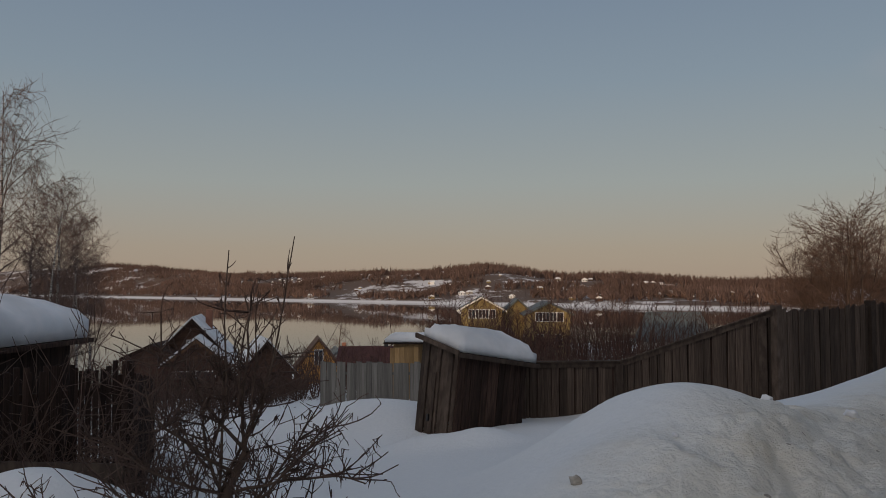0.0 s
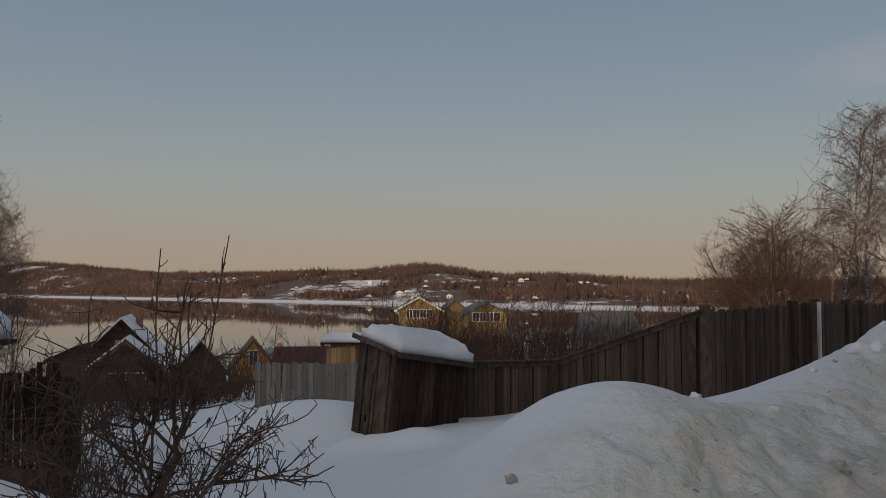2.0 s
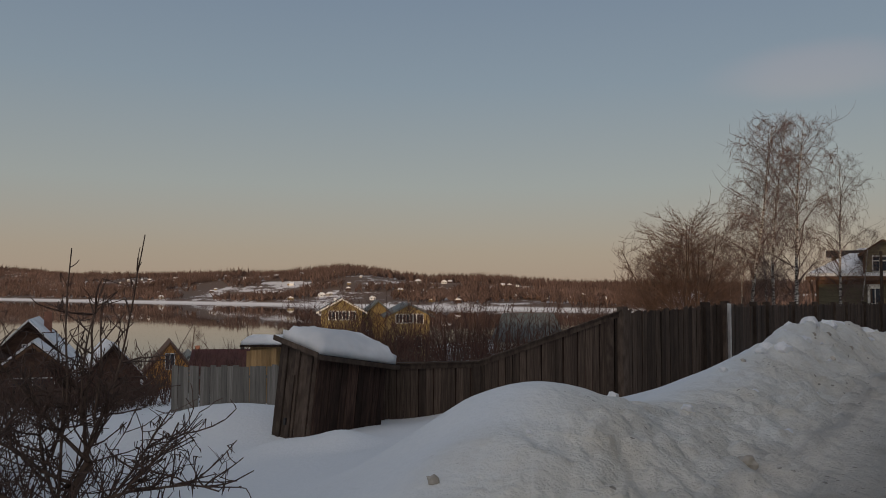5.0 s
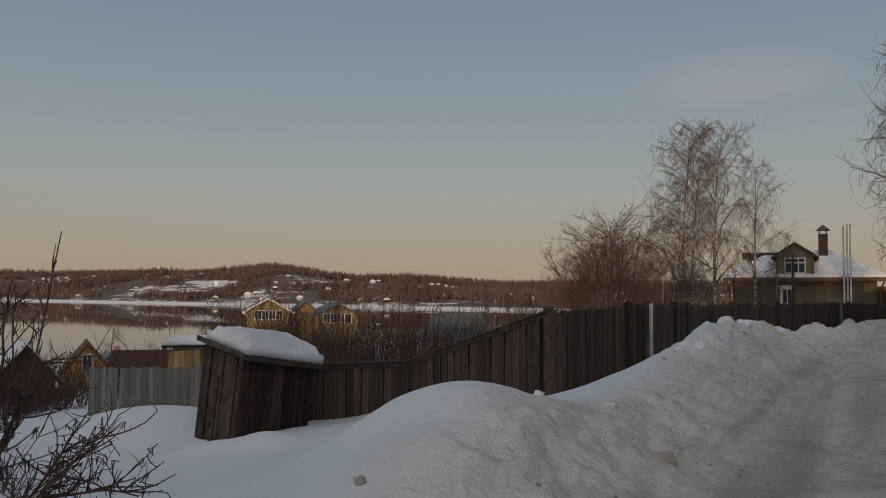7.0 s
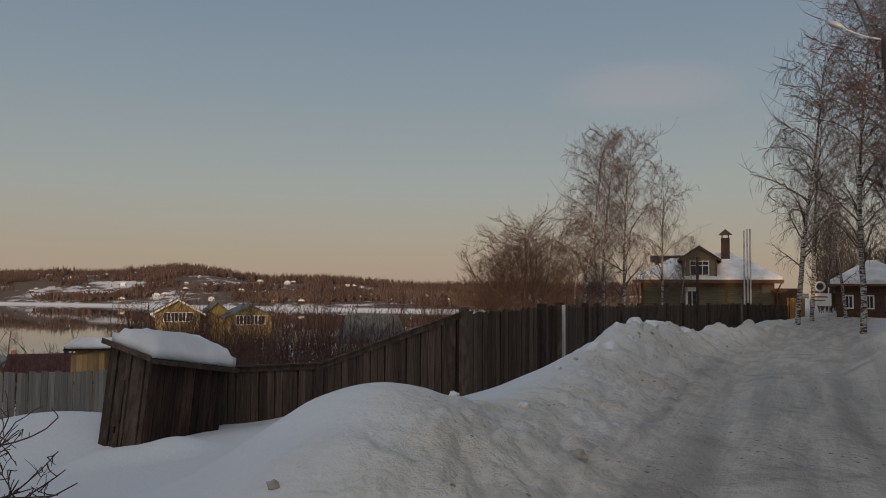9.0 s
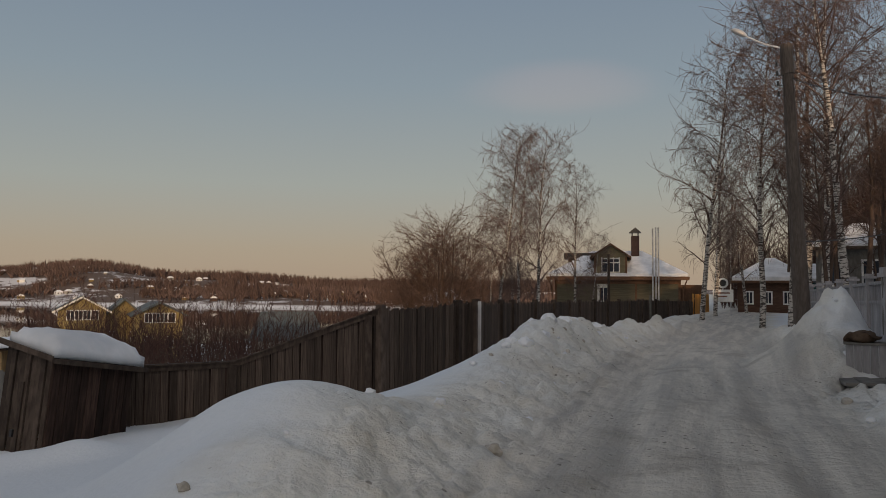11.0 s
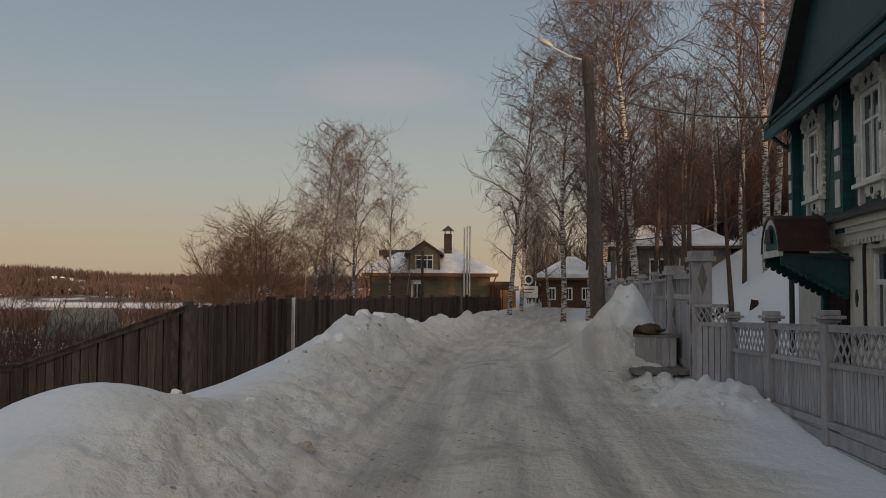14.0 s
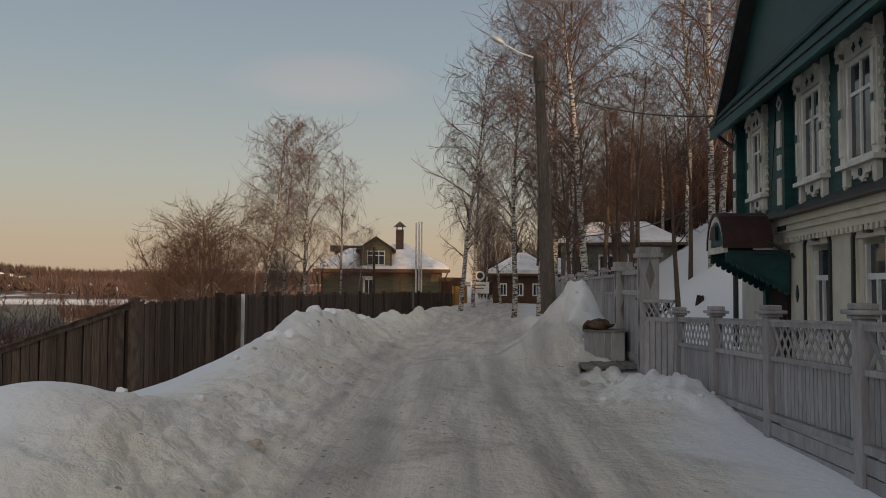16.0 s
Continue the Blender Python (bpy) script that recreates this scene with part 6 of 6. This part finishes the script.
for i in range(44):
    plant(rnd.choice(("bush", "bush_b", "sapling")), rnd.uniform(0.5, 23), rnd.uniform(56, 105), rnd.uniform(0.6, 1.1), rnd.uniform(0, 360), label="bare brown shrub near the river bank", cat="shrub", group="shrubs near the river bank", name="bare_shrub")
for i in range(75):
    lo = i % 3 == 0
    plant(rnd.choice(("bush", "bush_b")), rnd.uniform(-23, -3) if lo else rnd.uniform(3.5, 21.5), rnd.uniform(50, 75) if lo else rnd.uniform(30, 74), rnd.uniform(0.4, 0.75), rnd.uniform(0, 360), label="bare brown shrub among the garden plots", cat="shrub", group="shrubs among the plots", name="bare_shrub")


# ---- apple tree in the foreground ----
def apple_tree():
    r = np.random.RandomState(77)
    q = P(-15.6, 6.0)
    z0 = gz(q.x, q.y)
    rt = np.array([math.cos(radians(-15.6)), -math.sin(radians(-15.6)), 0])
    aw = np.array([math.sin(radians(-15.6)), math.cos(radians(-15.6)), 0])
    up = np.array([0, 0, 1.0])
    T = thing("apple_tree", Matrix.Translation((q.x, q.y, z0)), "young bare fruit tree with upright shoots in the snow", "tree")
    trunk = limb(r, -0.3 * up - 0.25 * rt, up + 0.55 * rt, 1.0, 0.042, 0.03, 6, (0, 0, 0.2), 0.05)
    crown, twigs = [], []
    fork = trunk[-1][1]
    mains = [(-1.5, 0.25, 1.1, 0.0), (-1.1, 0.1, 1.0, -0.3), (1.2, 0.05, 1.0, 0.3), (-0.7, 0.3, 1.0, -0.5), (-0.55, 0.95, 1.0, 0.2), (0.95, 0.55, 1.15, 0.1), (0.2, 1.5, 1.0, 0.0), (-1.2, 0.45, 0.9, -0.2), (0.8, 0.95, 0.9, -0.4), (-0.3, 1.4, 1.1, 0.5), (0.55, 1.2, 1.1, -0.1), (1.3, 0.25, 1.0, -0.3), (-0.9, 0.8, 0.8, 0.4)]
    for i, (sx, sz, ln, sy) in enumerate(mains):
        p = trunk[1 + i % 5][1]
        L1 = limb(r, p, sx * rt + sz * up + sy * aw, ln * 1.1, 0.0145, 0.005, 8, 0.45 * up, 0.15)
        crown += L1
        for j in range(20):
            k = r.randint(2, 8)
            L2 = limb(r, L1[k][0], sx * 0.5 * rt + r.normal(0, 0.7) * rt + r.normal(0, 0.7) * aw + r.uniform(-0.1, 1.0) * up, r.uniform(0.18, 0.5), 0.0075, 0.004, 5, 0.3 * up, 0.12)
            twigs += L2
            for m in range(3):
                s0 = L2[r.randint(1, 5)][1]
                twigs += limb(r, s0, r.normal(0, 0.6) * rt + r.normal(0, 0.6) * aw + r.uniform(-0.3, 0.8) * up, r.uniform(0.05, 0.2), 0.004, 0.003, 3, 0.1 * up, 0.15)
    for sx, ln in ((0.16, 1.35), (-0.22, 1.2), (0.05, 0.9), (-0.08, 1.0)):
        s0 = fork + 0.25 * up + sx * 0.6 * rt
        L = limb(r, s0, 1.0 * up + sx * rt, ln, 0.009, 0.004, 9, 0.1 * up, 0.05)
        crown += L
        for j in range(9):
            twigs += limb(r, L[r.randint(2, 9)][0], up * 0.8 + r.normal(0, 0.5) * rt + r.normal(0, 0.5) * aw, r.uniform(0.06, 0.2), 0.0045, 0.003, 3, 0.2 * up, 0.1)
    link_mesh("trunk", seg_mesh("trunk", trunk, BARK, 8), T)
    link_mesh("branching", seg_mesh("branching", crown, BARK, 6), T)
    tagged(link_mesh("twig_growth", seg_mesh("twig_growth", twigs, TWIG, 3), T), "fine tangled twigs", kind="stuff")
    # curled dry leaves and seed clusters still hanging
    lv = []
    for i in range(520):
        p, e, a, b = twigs[r.randint(0, len(twigs))]
        lv += limb(r, e, -up + r.normal(0, 0.3, 3), r.uniform(0.03, 0.085), 0.006, 0.002, 2, -0.4 * up, 0.2)
    tagged(link_mesh("dry_foliage", seg_mesh("dry_foliage", lv, TWIG, 3), T), "curled dry leaves left on the twigs", kind="stuff")


apple_tree()


def brush(az, d, n, h, spread, seed, label):
    r = np.random.RandomState(seed)
    q = P(az, d)
    T = thing("brush", Matrix.Translation((q.x, q.y, gz(q.x, q.y))), label, "shrub")
    segs = []
    for i in range(n):
        p0 = np.array([r.normal(0, spread), r.normal(0, spread * 0.5), -0.1])
        L = limb(r, p0, (r.normal(0, 0.35), r.normal(0, 0.35), 1), h * r.uniform(0.5, 1.1), 0.011, 0.004, 6, (0, 0, 0), 0.12)
        segs += L
        for j in range(6):
            segs += limb(r, L[r.randint(1, 6)][0], (r.normal(0, 0.7), r.normal(0, 0.7), r.uniform(0, 1)), h * r.uniform(0.12, 0.35), 0.006, 0.003, 4, (0, 0, 0.1), 0.16)
    tagged(link_mesh("twig_growth", seg_mesh("twig_growth", segs, TWIG, 3), T), kind="stuff")


brush(-25.5, 9.2, 44, 1.4, 0.9, 1, "tangle of bare twigs against the slat fence")
brush(-21.0, 9.6, 55, 1.25, 0.6, 2, "tangle of bare twigs at the fence end")
brush(-29.0, 9.4, 36, 2.6, 0.8, 3, "tall bare lilac stems beside the fence")
brush(-26.5, 10.2, 30, 3.0, 0.7, 5, "tall bare lilac stems beside the fence")
brush(-17.5, 13.5, 40, 1.0, 1.2, 6, "low bare shrub in the snow")
for k, (az, d, h) in enumerate(((-24.0, 17, 1.5), (-21.5, 22, 1.7), (-19.0, 26, 1.6), (-16.8, 28, 1.8), (-14.5, 30, 1.7), (-12.3, 31, 1.6), (-10.4, 32, 1.3), (-22.5, 30, 2.0), (-18.0, 34, 2.2), (-13.4, 36, 2.0))):
    brush(az, d, 70, h, 1.1, 20 + k, "dense red-brown brush at the edge of the plots")
brush(-13.0, 6.3, 26, 0.5, 0.35, 7, "dry stalks at the foot of the fruit tree")


REDTWIG = grained("red_brown_twig", (0.075, 0.04, 0.032), (0.12, 0.066, 0.052), 0.4, rough=1.0, bump_s=0.0, rand=0.3)


def thicket(seed, count, az_span, d_span, h_span, label, s_least=-1e9, thick=1.0):
    r = np.random.RandomState(seed)
    segs = []
    while len(segs) < count:
        az, d = r.uniform(*az_span), r.uniform(*d_span)
        if s_least > 0 and az > 57:
            d = r.uniform(62, 110)
        q = P(az, d)
        if (q.x - q.y) * R2 < s_least:
            continue
        z = gz(q.x, q.y)
        h = r.uniform(*h_span)
        L = limb(r, (q.x, q.y, z - 0.2), (r.normal(0, 0.15), r.normal(0, 0.15), 1), h, 0.03 * thick, 0.012 * thick, 3, (0, 0, 0), 0.06)
        segs += L
        for j in range(6):
            segs += limb(r, L[r.randint(0, 3)][1], (r.normal(0, 0.7), r.normal(0, 0.7), 1), h * r.uniform(0.15, 0.4), 0.016 * thick, 0.01 * thick, 2, (0, 0, 0.2), 0.1)
    tagged(new("thicket", seg_mesh("thicket", segs, REDTWIG, 3)), label, "undergrowth", kind="stuff")


thicket(61, 52000, (51.5, 66), (50, 100), (3.0, 8.5), "dense dark undergrowth of the wood on the slope", 9)
thicket(62, 11000, (-1.0, 13.0), (46, 88), (2.2, 5.6), "dense dark brush of neglected gardens before the yellow houses")
thicket(63, 5000, (12.0, 23.0), (46, 86), (2.0, 4.6), "bare brown brush behind the board fence")
thicket(64, 8000, (-25.0, -4.0), (30, 47), (0.8, 2.2), "low red-brown brush along the lower plots", thick=0.7)
thicket(65, 6000, (46.0, 52.0), (72, 105), (3.0, 7.0), "bare brown undergrowth beyond the houses")

# ---- far bank ----
def far_side():
    r = np.random.RandomState(5)
    segs = []
    azs, ds = np.radians(r.uniform(-34, 40, 120000)), r.uniform(560, 2300, 120000)
    xs, ys = ds * np.sin(azs), ds * np.cos(azs)
    fbs = far_bank(xs, ys)
    keep = (fbs > 36) & (fbs < 900) & ((fbs < 330) | (r.rand(120000) > 0.6))
    xs, ys, fbs = xs[keep], ys[keep], fbs[keep]
    for x, y, fb, z in zip(xs.tolist(), ys.tolist(), fbs.tolist(), ground(xs, ys).tolist()):
        if len(segs) > 60000:
            break
        clump = noise.noise(Vector((x * 0.006, y * 0.006, 3.0))) + 0.5 * noise.noise(Vector((x * 0.02, y * 0.02, 1.0)))
        if clump < ((0.06 if -0.05 < x / y < 0.2 else -0.1) if fb < 420 else -0.6):
            continue
        h = r.uniform(5, 10) if fb < 280 else r.uniform(7, 15)
        segs.append((np.array([x, y, z - 1]), np.array([x + r.normal(0, 0.4), y, z + h]), 0.45, 0.2))
        for k in range(2):
            w = r.uniform(0.35, 0.7)
            segs.append((np.array([x, y, z + h * w * 0.5]), np.array([x + r.normal(0, 2.6), y + r.normal(0, 1.0), z + h * (w + 0.2)]), 0.95, 0.35))
    ob = new("far_wood", seg_mesh("far_wood", segs, FARTWIG, 3))
    tagged(ob, "bare brown woods on the far river bank", "wood", kind="stuff")
    hw = [as_mesh("wall", boxes((-3.2, 3.2, -2.8, 2.8, -2.5, 2.6)), m) for m in (PALEWALL, DARKLOG, YELLOW, WHITE)]
    hr = as_mesh("roof", mesh_of(lambda b: prism(b, [(-3.6, 2.5), (3.6, 2.5), (0, 4.7)], -3.1, 3.1)), CAP)
    hd = as_mesh("window", boxes((-2.2, -1.0, -2.86, -2.81, 0.6, 1.8), (1.0, 2.2, -2.86, -2.81, 0.6, 1.8)), GLASS)
    n = 0
    while n < 95:
        az = r.uniform(-12, 26)
        d = r.uniform(640, 1500)
        x, y = d * math.sin(radians(az)), d * math.cos(radians(az))
        fb = float(far_bank(x, y))
        if fb < 46 or fb > 330:
            continue
        H = thing("village_house", Matrix.Translation((x, y, gz(x, y))) @ Matrix.Rotation(r.uniform(-0.8, 0.8) + (1.57 if r.rand() < 0.5 else 0), 4, "Z") @ Matrix.Scale(r.uniform(0.55, 1.0), 4), "small far house with a snowy gable roof", "house", "houses on the far bank")
        link_mesh("wall", hw[r.randint(0, 4)], H)
        link_mesh("roof", hr, H)
        link_mesh("window", hd, H)
        n += 1


FARTWIG = grained("far_twig", (0.115, 0.074, 0.062), (0.175, 0.118, 0.10), 0.02, rough=1.0, bump_s=0.0, rand=0.3)
far_side()
